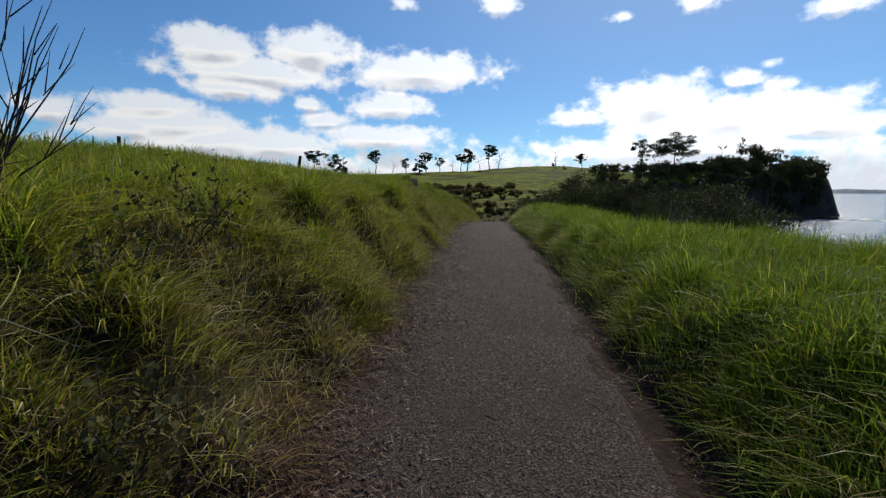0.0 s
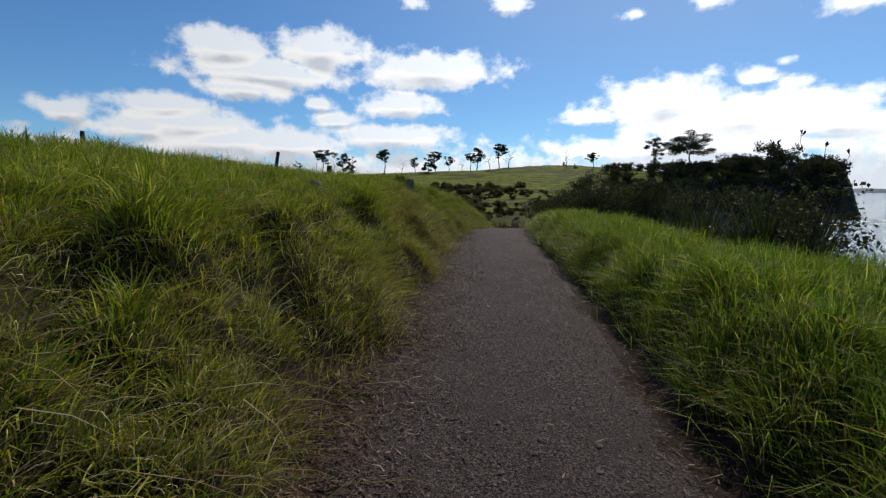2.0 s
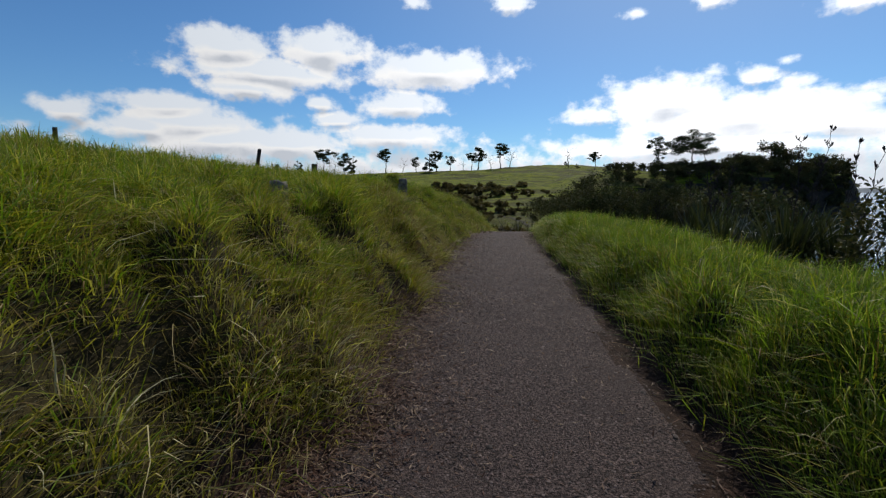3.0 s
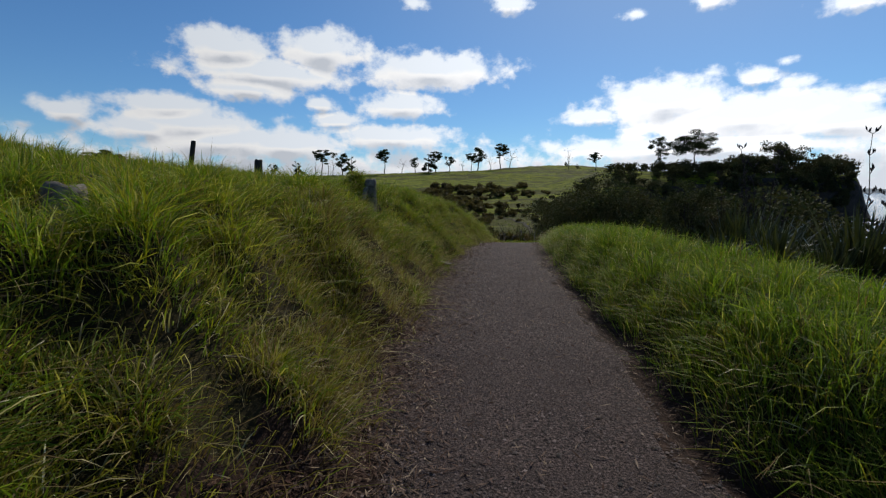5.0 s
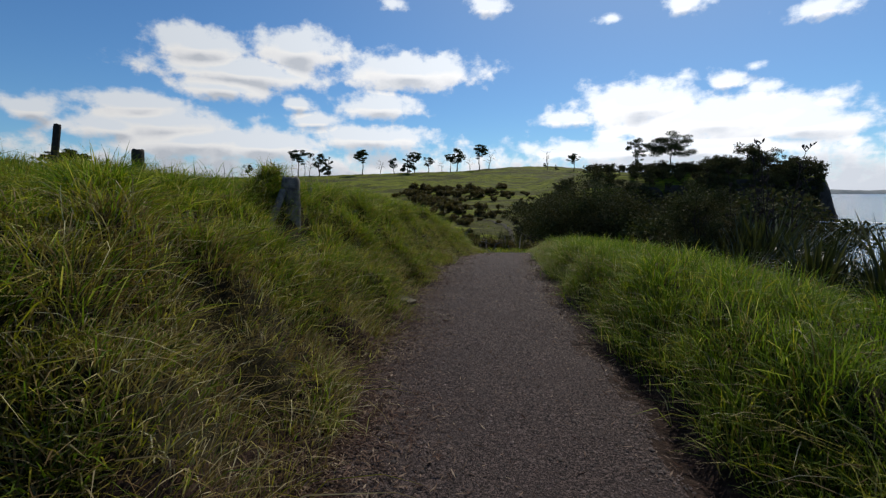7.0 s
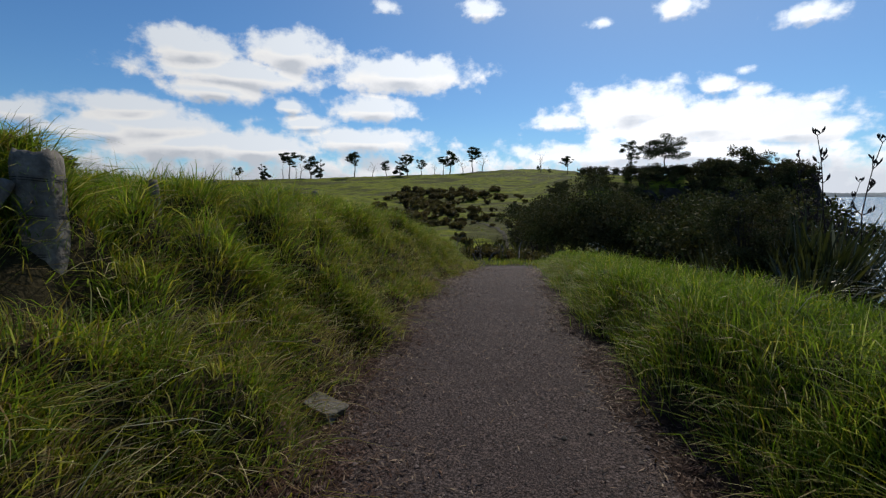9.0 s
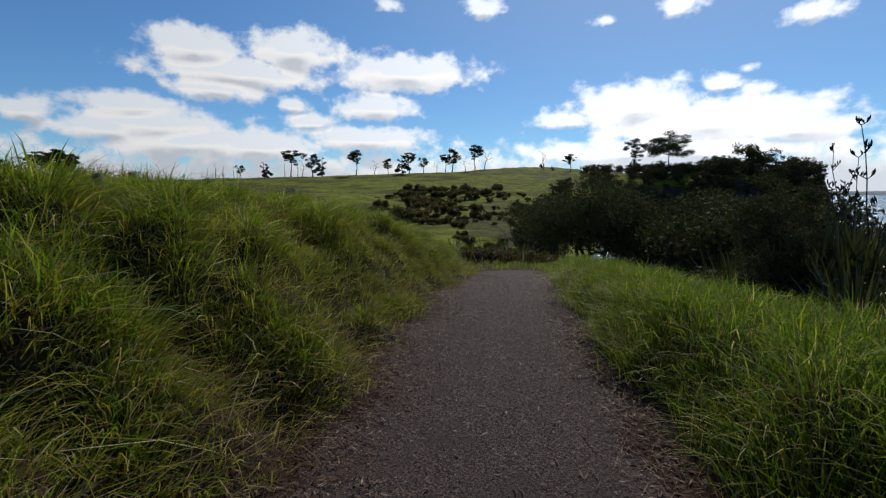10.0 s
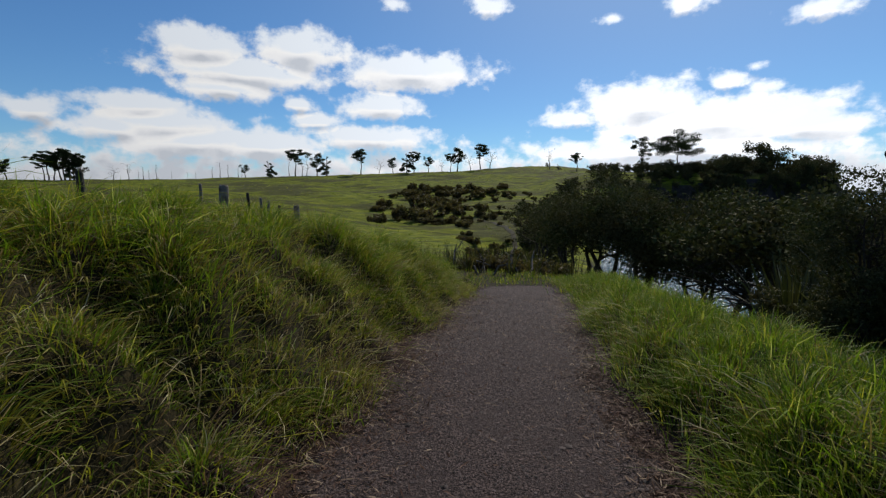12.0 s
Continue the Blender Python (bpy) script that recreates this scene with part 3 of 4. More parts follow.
for px, tpl, size in ((18, pine_c, 1.1), (92, pine_a, 1.35), (114, pine_c, 1.5), (142, pine_a, 1.25), (101, pine_c, 1.3), (128, pine_b, 1.35), (152, pine_c, 1.0), (84, pine_a, 1.2), (120, pine_a, 1.45), (136, pine_c, 1.35), (5, pine_c, 1.0), (205, dead_a, 0.9), (232, dead_a, 1.05), (437, pine_c, 0.7), (478, pine_b, 1.0),
                      (525, pine_a, 1.25), (545, dead_a, 1.1), (563, pine_c, 1.2), (580, pine_b, 1.15), (640, pine_a, 1.15), (672, dead_a, 0.95), (697, pine_c, 0.85), (720, pine_b, 1.15),
                      (733, pine_a, 1.0), (758, pine_c, 0.8), (782, dead_a, 0.75), (797, pine_a, 0.85), (808, pine_c, 1.25), (832, dead_a, 0.95), (849, pine_a, 1.2), (866, dead_a, 1.25)):
    on_ridge(tpl, px, size)
for px, size in ((250, 0.7), (258, 1.0), (268, 0.8), (281, 1.1), (308, 0.6), (336, 0.6), (350, 0.5), (379, 0.8), (393, 1.2), (407, 1.0), (425, 1.0), (431, 0.7), (514, 1.1), (537, 1.2)):
    on_ridge(dead_b, px, size)
for px, tpl, size, dist in ((970, dead_a, 1.2, 335), (966, pine_c, 0.35, 333), (985, pine_b, 0.32, 330), (1018, pine_a, 0.8, 320)):
    on_ridge(tpl, px, size, dist=dist)

# headland: two tall pines and a close wood on its top and over its edge
HEAD = "wood on the headland"
tall_pine = tree("tall_pine", "tall dark umbrella pine above the headland wood", "tree", HEAD, 21, height=18, spread=11.0, shape="umbrella", leaf=0.27, n_leaves=20000, leaf_mat=M_PINE, limbs=14, base=0.6, trunk_r=0.4)
slim_pine = tree("tall_pine", "slim tall pine with tufted branches above the headland wood", "tree", HEAD, 22, height=20, spread=4.8, shape="round", leaf=0.26, n_leaves=5500, leaf_mat=M_PINE, limbs=11, base=0.35, trunk_r=0.35)
wood_a = tree("broadleaf_tree", "dense dark evergreen tree on the headland", "tree", HEAD, 23, height=9, spread=5.5, shape="dense", leaf=0.38, n_leaves=3400, leaf_mat=M_LEAF, limbs=12, base=0.15)
wood_b = tree("broadleaf_tree", "dark evergreen tree with a lumpy open crown on the headland", "tree", HEAD, 24, height=10, spread=4.5, shape="round", leaf=0.36, n_leaves=2600, leaf_mat=M_LEAF, limbs=10, base=0.25)


def on_head(tpl, px, size, dist=232.0, tall=1.0, turn=None):
    x, y = bearing(px, dist)
    place(tpl, x, y, (px * 53) % 360 if turn is None else turn, size, sink=0.5, tall=tall)


on_head(slim_pine, 1133, 0.98)
on_head(tall_pine, 1192, 0.98)
for px, size, tpl in ((1062, 0.45, wood_a), (1090, 0.5, wood_a), (1160, 0.45, wood_a), (1215, 0.5, wood_a), (1240, 0.55, wood_b), (1265, 0.85, wood_a), (1292, 0.9, wood_b), (1330, 1.5, wood_a), (1352, 1.2, wood_b),
                      (1375, 1.05, wood_a), (1398, 1.15, wood_b), (1420, 1.1, wood_b), (1443, 1.0, wood_a), (1458, 0.95, wood_b)):
    on_head(tpl, px, size)
on_head(dead_a, 1474, 0.85, 230)
rh = np.random.default_rng(31)
for i in range(60):
    px = rh.uniform(985, 1462)
    dist = rh.uniform(208, 226) if px > 1120 else rh.uniform(150, 215)
    x, y = bearing(px, dist)
    if h(x, y) > -9:
        place((wood_a, wood_b)[i % 2], x, y, rh.uniform(0, 360), rh.uniform(0.4, 0.62) if px < 1250 else rh.uniform(0.5, 0.85), sink=0.6)
for i in range(75):
    x, y = bearing(rh.uniform(1035, 1440), rh.uniform(200, 240))
    place((wood_a, wood_b)[i % 2], x, y, rh.uniform(0, 360), rh.uniform(0.34, 0.52), sink=0.5)
# bushes that cling to the cliff and its rim
for i in range(60):
    px, want = rh.uniform(1090, 1466), rh.uniform(-9.0, 8.5)
    for dist in np.arange(150, 236, 0.5):
        x, y = bearing(px, dist)
        if h(x, y) > want:
            place((wood_a, wood_b)[i % 2], x, y, rh.uniform(0, 360), rh.uniform(0.3, 0.6), sink=0.8)
            break

for i in range(55):
    px, want = rh.uniform(1385, 1476), rh.uniform(-11.0, 7.5)
    for dist in np.arange(170, 240, 0.5):
        x, y = bearing(px, dist)
        if h(x, y) > want:
            place((wood_a, wood_b)[i % 2], x, y, rh.uniform(0, 360), rh.uniform(0.22, 0.42), sink=0.6)
            break


def shore_rock(seed, label):
    """A wave-worn boulder: a faceted lump with a flat foot."""
    bm = bmesh.new()
    bmesh.ops.create_icosphere(bm, subdivisions=2, radius=1.0)
    for v in bm.verts:
        v.co += noise.noise_vector(v.co * 1.3 + Vector((seed, 0, 0))) * 0.45 + noise.noise_vector(v.co * 3.1 + Vector((0, seed, 0))) * 0.15
        v.co.z = max(v.co.z * 0.6, -0.3)
    me = bpy.data.meshes.new("shore_rock")
    bm.to_mesh(me)
    bm.free()
    me.materials.append(M_CLIFF)
    return tagged(new("shore_rock", me), label, "rock", "rocks at the foot of the headland")


rock_a = shore_rock(3.0, "dark wet boulder standing in the sea below the cliff")
rock_b = shore_rock(8.0, "low dark rock awash below the cliff")
for i in range(26):
    u = rh.uniform()
    place((rock_a, rock_b)[i % 2], 150 + 42 * u + rh.normal() * 2, 221 + rh.normal() * 3.0, rh.uniform(0, 360), rh.uniform(1.2, 3.6) * (1.25 - 0.7 * u), z=SEA + 0.1)


def surf():
    """Ragged thin white sheets on the swell: surf round the rocks, and sun glitter painted white."""
    r = np.random.default_rng(33)
    v, f = [], []
    for i in range(70):
        cx, cy = r.uniform(120, 200), 213 + r.normal() * 6
        lx, ly, k = r.uniform(2, 8), r.uniform(0.5, 2.0), len(v)
        for j in range(14):
            a, q = 2 * math.pi * j / 14, r.uniform(0.45, 1.0)
            v.append((cx + math.cos(a) * lx * q, cy + math.sin(a) * ly * q, SEA + 0.05 + 0.012 * (i % 9)))
        f.append(tuple(range(k, k + 14)))
    mat = surface("foam", [(0.3, (0.55, 0.58, 0.6)), (0.7, (0.85, 0.86, 0.86))], 0.8, 0.7, 0.4, 2.0, 0.2)
    tagged(new("surf", mesh_from("surf", v, [f], [mat])), "white surf and painted sun glitter round the rocks below the headland", "surf", kind="stuff")


surf()

# rough shrubs in the gully and on the pasture
SH = "shrubs on the hillside"
shrub_a = bush("shrub", "dark brownish scrub bush on the pasture", SH, 41, 5.0, 2.8, 0.28, 1300, M_SHRUB)
shrub_b = bush("shrub", "low dark green scrub bush on the pasture", SH, 42, 4.2, 2.2, 0.26, 1100, M_SHRUB)
for i in range(135):
    u = rh.uniform()
    dist = 122 + 112 * u
    px = 752 + 36 * u + rh.normal() * 44
    x, y = bearing(px, dist)
    place((shrub_a, shrub_b)[i % 2], x, y, rh.uniform(0, 360), 0.4 + 1.3 * rh.uniform() ** 1.8, sink=0.25, tall=rh.uniform(0.7, 1.3))
for i in range(70):
    dist = rh.uniform(80, 220)
    x, y = bearing(rh.uniform(800, 990), dist)
    place((shrub_a, shrub_b)[i % 2], x, y, rh.uniform(0, 360), rh.uniform(0.35, 0.9), sink=0.2)
for px, dist, size in ((846, 17.2, 0.3), (880, 17.8, 0.34), (915, 17.0, 0.3), (950, 17.8, 0.34), (985, 17.2, 0.32), (900, 19.6, 0.36), (960, 19.8, 0.38)):
    x, y = bearing(px, dist)
    place(shrub_a, x, y, px * 1.7, size, label="low dark scrub bush below the end of the path")
for i in range(14):
    x, y = bearing(rh.uniform(925, 1010), rh.uniform(70, 150))
    if h(x, y) > -11:
        place((wood_a, shrub_a)[i % 2], x, y, rh.uniform(0, 360), (0.45, 1.2)[i % 2] * rh.uniform(0.8, 1.2), sink=0.3)

# a worn track on the far side of the gully
def track():
    line = [bearing(px, d) for px, d in ((845, 132), (872, 126), (893, 118), (908, 108), (914, 99), (906, 90), (892, 84))]
    v, f = [], []
    for i in range(61):
        u = i / 60 * 6
        j = min(int(u), 5)
        (x0, y0), (x1, y1) = line[j], line[j + 1]
        x, y = x0 + (x1 - x0) * (u - j), y0 + (y1 - y0) * (u - j)
        for o in (-1.0, 0.0, 1.0):
            v.append((x + o * 0.55, y + o * 0.4, h(x + o * 0.55, y + o * 0.4) + 0.2 - 0.1 * abs(o)))
        if i:
            a = 3 * i
            f += [(a - 3, a - 2, a + 1, a), (a - 2, a - 1, a + 2, a + 1)]
    tagged(new("road", mesh_from("road", v, [f], [M_TRACK], smooth=True)), "narrow worn track curving up the far hillside", "track", kind="structure")


track()

# old spreading trees on the slope above the water
SHORE = "spreading trees above the shore"
shore_a = tree("shore_tree", "old spreading evergreen with many bare crooked limbs below the crown", "tree", SHORE, 51, height=9.2, spread=5.2, shape="dense", leaf=0.12, n_leaves=32000, leaf_mat=M_LEAF, limbs=9, base=0.6, trunk_r=0.28, stems=4, sides=6, floor=0.74)
shore_b = tree("shore_tree", "crooked evergreen with an open crown and bare lower limbs", "tree", SHORE, 52, height=8.0, spread=4.0, shape="round", leaf=0.1, n_leaves=17000, leaf_mat=M_LEAF, limbs=8, base=0.55, trunk_r=0.2, stems=4, sides=6, floor=0.74)
for tpl, px, dist, top, turn in ((shore_a, 1065, 44, 284, 20), (shore_a, 1150, 43, 296, 140), (shore_a, 1250, 40, 338, 60), (shore_a, 1005, 60, 326, 250), (shore_b, 1345, 37, 322, 200),
                                 (shore_b, 1420, 30, 318, 10), (shore_b, 962, 72, 348, 90)):
    x, y = bearing(px, dist)
    z0 = h(x, y) - 0.3
    want = 1.58 + (340 - top) / 818 * dist - z0
    tall = max(v.co.z for part_ in tpl.children for v in part_.data.vertices)
    place(tpl, x, y, turn, want / tall, z=z0)

# leafy shrub beside the end of the path
rim_shrub = tree("rim_shrub", "upright brownish leafy shrub at the cliff edge", "shrub", "shrubs at the rim", 61, height=4.4, spread=1.0, shape="round", leaf=0.045, n_leaves=16000, leaf_mat=M_LEAF, limbs=10, base=0.12, trunk_r=0.05, stems=5)
place(rim_shrub, 8.6, 26.0, 0, 0.84, sink=0.1)
place(rim_shrub, 9.9, 27.2, 140, 0.72, sink=0.1)
place(rim_shrub, 11.6, 30.5, 70, 0.9, sink=0.1)
rim_bush = bush("rim_bush", "low dense dark bush below the path's rim", "bushes at the rim", 62, 2.6, 1.6, 0.09, 3200, M_LEAF, stems=10)
for x, y, s in ((12.6, 24.0, 0.8), (13.0, 31.4, 1.4), (8.0, 27.0, 0.7), (14.0, 22.4, 0.7), (10.4, 24.6, 0.9)):
    place(rim_bush, x, y, x * 50, s)
twig_bush = tree("twiggy_bush", "thin dark twiggy bush with sparse leaves in the grass", "bush", "", 63, height=2.6, spread=0.8, shape="round", leaf=0.06, n_leaves=1500, leaf_mat=M_LEAF, limbs=8, base=0.2, trunk_r=0.025, stems=4, sides=5)
place(twig_bush, 5.4, 11.0, 0, 0.85)


# ---------------------------------------------------------------- flax, reeds, weeds
def sword_leaves(r, n, spread, length, width):
    """Long stiff leaves in a fan, keeled, with bent tips."""
    v, f = [], []
    for i in range(n):
        a = r.uniform(0, 6.283)
        d = Vector((math.cos(a), math.sin(a), 0))
        side = Vector((-d.y, d.x, 0)) if r.uniform() < 0.6 else Vector((d.y, d.x, 0)).normalized()
        p = d * r.uniform(0, spread * 0.4)
        ln, lean, w = length * r.uniform(0.6, 1.1), r.uniform(0.03, 0.42) if r.uniform() < 0.85 else r.uniform(0.4, 0.7), width * r.uniform(0.7, 1.2)
        droop = r.uniform(0, 0.25) if r.uniform() < 0.8 else 0.7
        k = len(v)
        for j, (q, ww) in enumerate(((0, 0.7), (0.35, 1.0), (0.7, 0.75), (1.0, 0.08))):
            c = p + d * ln * lean * q + Vector((0, 0, ln * (q * math.sqrt(1 - 0.6 * lean ** 2) - droop * q ** 3 * 0.6))) + d * ln * droop * q ** 3 * 0.5
            v += [tuple(c - side * w * ww / 2), tuple(c + side * w * ww / 2)]
        f += [(k + 2 * j, k + 2 * j + 1, k + 2 * j + 3, k + 2 * j + 2) for j in range(3)]
    return v, f


def flax(seed, stalks):
    r = np.random.default_rng(seed)
    v, f = sword_leaves(r, 130, 0.9, 1.75, 0.062)
    e = thing("flax_bush", "clump of tall stiff dark green flax with pale leaf edges", "flax", "flax on the cliff edge", [("leaves", mesh_from("leaves", v, [f], [M_FLAX]), "")])
    for s in range(stalks):
        t = Tubes(5)
        a = r.uniform(0, 6.283)
        top = Vector((math.cos(a) * 0.6, math.sin(a) * 0.6, r.uniform(2.5, 3.3)))
        pts = bend((0.1 * math.cos(a), 0.1 * math.sin(a), 0), top, 8, r, 0.03)
        t.add(pts, [0.016 - 0.0013 * i for i in range(9)])
        pods = []
        for i in range(4, 9):
            for side in (-1, 1):
                b = pts[i]
                d = Vector((r.normal() * 0.4 + side * 0.5, r.normal() * 0.5, 0.55)).normalized()
                q = b + d * r.uniform(0.14, 0.3) * (1.3 - i / 10)
                t.add([b, b.lerp(q, 0.5), q], [0.007, 0.006, 0.004])
                for j in range(3):
                    g = b.lerp(q, 0.5 + 0.25 * j)
                    u = g + Vector((r.normal() * 0.03, r.normal() * 0.03, r.uniform(0.06, 0.1)))
                    pods.append((g, u))
        st = part("flower_stalk", t.mesh("flower_stalk", M_TWIG), e, "dark dry flower stalk")
        for g, u in pods:
            pod = Tubes(5)
            pod.add([g, g.lerp(u, 0.5), u], [0.006, 0.016, 0.004])
            part("seed_pod", pod.mesh("seed_pod", M_TWIG), st)
    return e


flax_a, flax_b, flax_c = flax(71, 2), flax(72, 3), flax(73, 0)
for tpl, x, y, s in ((flax_a, 11.7, 28.4, 1.0), (flax_b, 12.9, 28.0, 1.05), (flax_c, 10.6, 27.6, 0.95), (flax_c, 12.4, 29.6, 1.0), (flax_c, 9.6, 28.8, 0.85), (flax_a, 13.8, 29.0, 1.05), (flax_c, 11.2, 29.8, 0.9),
                     (flax_b, 10.9, 20.8, 1.0), (flax_c, 9.6, 20.2, 0.6), (flax_c, 11.6, 21.6, 0.72), (flax_c, 10.2, 21.8, 0.65), (flax_c, 8.8, 21.2, 0.75), (flax_a, 12.3, 20.4, 1.0), (flax_c, 8.4, 23.4, 0.7), (flax_c, 10.3, 25.4, 1.15), (flax_a, 11.4, 25.8, 1.15), (flax_c, 9.6, 26.0, 1.0)):
    place(tpl, x, y, x * 77, s * 1.5, sink=0.15)


def reeds():
    """Rushes in the dip past the end of the path."""
    r = np.random.default_rng(75)
    allv, allf = [], []
    for i in range(150):
        x, y = r.uniform(-4.0, 7.0), r.uniform(32.5, 44.0)
        v, f = sword_leaves(r, 16, 0.4, r.uniform(0.9, 1.6), 0.035)
        z, k = h(x, y) - 0.05, len(allv)
        allv += [(a + x, b + y, c + z) for a, b, c in v]
        allf += [tuple(q + k for q in face) for face in f]
    tagged(new("reeds", mesh_from("reeds", allv, [allf], [M_REED])), "dark brown-green rushes filling the dip beyond the path", "reeds", kind="stuff")


reeds()


def dead_branches():
    r = np.random.default_rng(77)
    t = Tubes(5)
    for i in range(9):
        p = Vector((r.uniform(-1.6, 1.6), r.uniform(-0.5, 0.5), 0.05))
        q = p + Vector((r.uniform(-1.2, 1.2), r.normal() * 0.3, r.uniform(0.3, 1.1)))
        limb = bend(p, q, 4, r, 0.08)
        t.add(limb, [0.04, 0.035, 0.028, 0.02, 0.008])
        for j in range(2):
            e = limb[3] + Vector(r.normal(size=3)) * 0.35
            t.add([limb[3], limb[3].lerp(e, 0.5), e], [0.015, 0.01, 0.004])
    e = thing("fallen_branch", "tangle of fallen dead branches beyond the path's crest", "branch", "", [("limbs", t.mesh("limbs", M_DEADBARK), "")])
    place(e, 2.4, 33.5, 10, 1.1)


dead_branches()


def bare_weed():
    """A tall dry weed on the bank: many thin stems that fan out from one root."""
    r = np.random.default_rng(81)
    e = thing("bare_weed", "leafless dark dry weed with many thin stems on the bank", "weed")
    for i in range(17):
        t = Tubes(5)
        d = Vector((r.normal() * 0.36 + 0.12, r.normal() * 0.22, 1.0)).normalized()
        top = d * r.uniform(0.75, 1.15)
        pts = bend((r.normal() * 0.02, r.normal() * 0.02, 0), top, 6, r, 0.012)
        t.add(pts, [0.006, 0.0055, 0.005, 0.0042, 0.0034, 0.0026, 0.0012])
        for j in range(5):
            b = pts[2].lerp(pts[6], r.uniform(0, 0.9))
            q = b + (d + Vector(r.normal(size=3)) * 0.35).normalized() * r.uniform(0.1, 0.3)
            t.add([b, b.lerp(q, 0.5), q], [0.003, 0.0022, 0.001])
        part("stem", t.mesh("stem", M_TWIG), e)
    place(e, -3.6, 2.35, 0, 1.25, sink=0.0)


bare_weed()


def bramble(x, y, seed, n, hgt):
    r = np.random.default_rng(seed)
    e = thing("bramble", "dark-leaved bramble shoots in the long grass of the bank", "bramble", "brambles on the bank")
    for i in range(n):
        t = Tubes(5)
        d = Vector((r.normal() * 0.5 + 0.2, r.normal() * 0.4, 1.0)).normalized()
        pts = bend((r.normal() * 0.12, r.normal() * 0.12, 0), d * hgt * r.uniform(0.7, 1.1), 5, r, 0.02)
        t.add(pts, [0.006, 0.005, 0.0045, 0.004, 0.003, 0.002])
        leaves = [tuple(pts[2].lerp(pts[5], r.uniform(0, 1.05)) + Vector(r.normal(size=3)) * 0.05) for j in range(34)]
        cane = part("cane", t.mesh("cane", M_TWIG), e)
        tagged(part("foliage", leaf_mesh("foliage", leaves, 0.026, M_LEAF, 1.4, r=r), cane), kind="stuff")
    place(e, x, y, 0, 1.0, sink=0.0)


bramble(-2.95, 3.2, 83, 8, 0.6)
bramble(-2.9, 2.3, 84, 8, 0.6)
bramble(-2.4, 1.7, 85, 7, 0.45)


# ---------------------------------------------------------------- fence and stone
def post_mesh(name, r, height, seed, mat, sides=12):
    """A weathered round post: uneven, split at the top, a little tapered, with worn rims."""
    g = np.random.default_rng(seed)
    rows = [(0, 1.06), (0.25, 1.03), (0.5, 1.0), (0.75, 0.98), (0.955, 0.96), (0.985, 0.92), (1.0, 0.8)]
    bump_ = 1 + 0.06 * g.normal(size=sides)
    v = []
    for q, s in rows:
        for j in range(sides):
            a = 2 * math.pi * j / sides
            rr = r * s * bump_[j] * (1 + 0.012 * g.normal())
            v.append((math.cos(a) * rr, math.sin(a) * rr, height * q + (0.02 * height * g.normal() * 0.3 if q > 0.9 else 0)))
    f = [(i * sides + j, i * sides + (j + 1) % sides, (i + 1) * sides + (j + 1) % sides, (i + 1) * sides + j) for i in range(len(rows) - 1) for j in range(sides)]
    v.append((0, 0, height * 0.985))
    top = (len(rows) - 1) * sides
    tri = [(top + j, top + (j + 1) % sides, len(v) - 1) for j in range(sides)]
    return mesh_from(name, v, [f, tri], [mat])


def wire_ring(z, r):
    t = Tubes(4)
    for k in range(2):
        t.add([(math.cos(a) * r, math.sin(a) * r, z + 0.012 * k + 0.006 * math.sin(a * 2)) for a in np.linspace(0, 6.283, 17)], [0.0022] * 17)
    return t.mesh("wire_wrap", M_DARKPOST)


def strainer():
    e = thing("strainer_post", "thick grey weathered fence post with a slanting brace, in the bank", "fence post", "fence posts",
              [("post", post_mesh("post", 0.112, 1.66, 91, M_WOODPOST, 20), "")])
    for z in (1.56, 1.37, 1.17, 1.0):
        part("wire_wrap", wire_ring(z - 0.05, 0.116), e, "rusted wire wound round the post")
    e.matrix_basis = pose(-2.24, 15.95, 0.22, 0, 1, 30)
    brace = part("brace", post_mesh("brace", 0.042, 0.95, 97, M_WOODPOST, 10), e, "thin grey slanting brace pole")
    foot, head = Vector((-2.42, 15.3, 0.95)), Vector((-2.27, 15.8, 1.68))
    brace.matrix_local = e.matrix_basis.inverted() @ Matrix.Translation(foot) @ (head - foot).to_track_quat("Z", "Y").to_matrix().to_4x4()


strainer()


def fence_post(x, y, top, r, tilt, label, mat=M_DARKPOST, seed=92, length=1.5):
    ob = tagged(new("fence_post", post_mesh("fence_post", r, length, seed, mat, 10)), label, "fence post", "fence posts")
    ob.matrix_basis = pose(x - math.sin(radians(tilt)) * length, y, top - length, 0, tilt, 0)


DARK, PALE = "dark weathered wooden fence post leaning in the grass", "grey weathered fence post nearly hidden in long grass"
fence_post(-6.85, 18.4, 2.86, 0.06, 11, DARK, seed=93)
fence_post(-4.85, 17.3, 2.32, 0.085, 3, "short dark fence post standing out of the grass", seed=94)
fence_post(-3.26, 10.5, 1.72, 0.13, 3, "broad grey post top showing in the grass of the bank", M_WOODPOST, 95)
fence_post(-17.0, 22.8, 4.1, 0.09, 2, DARK, seed=99, length=2.2)
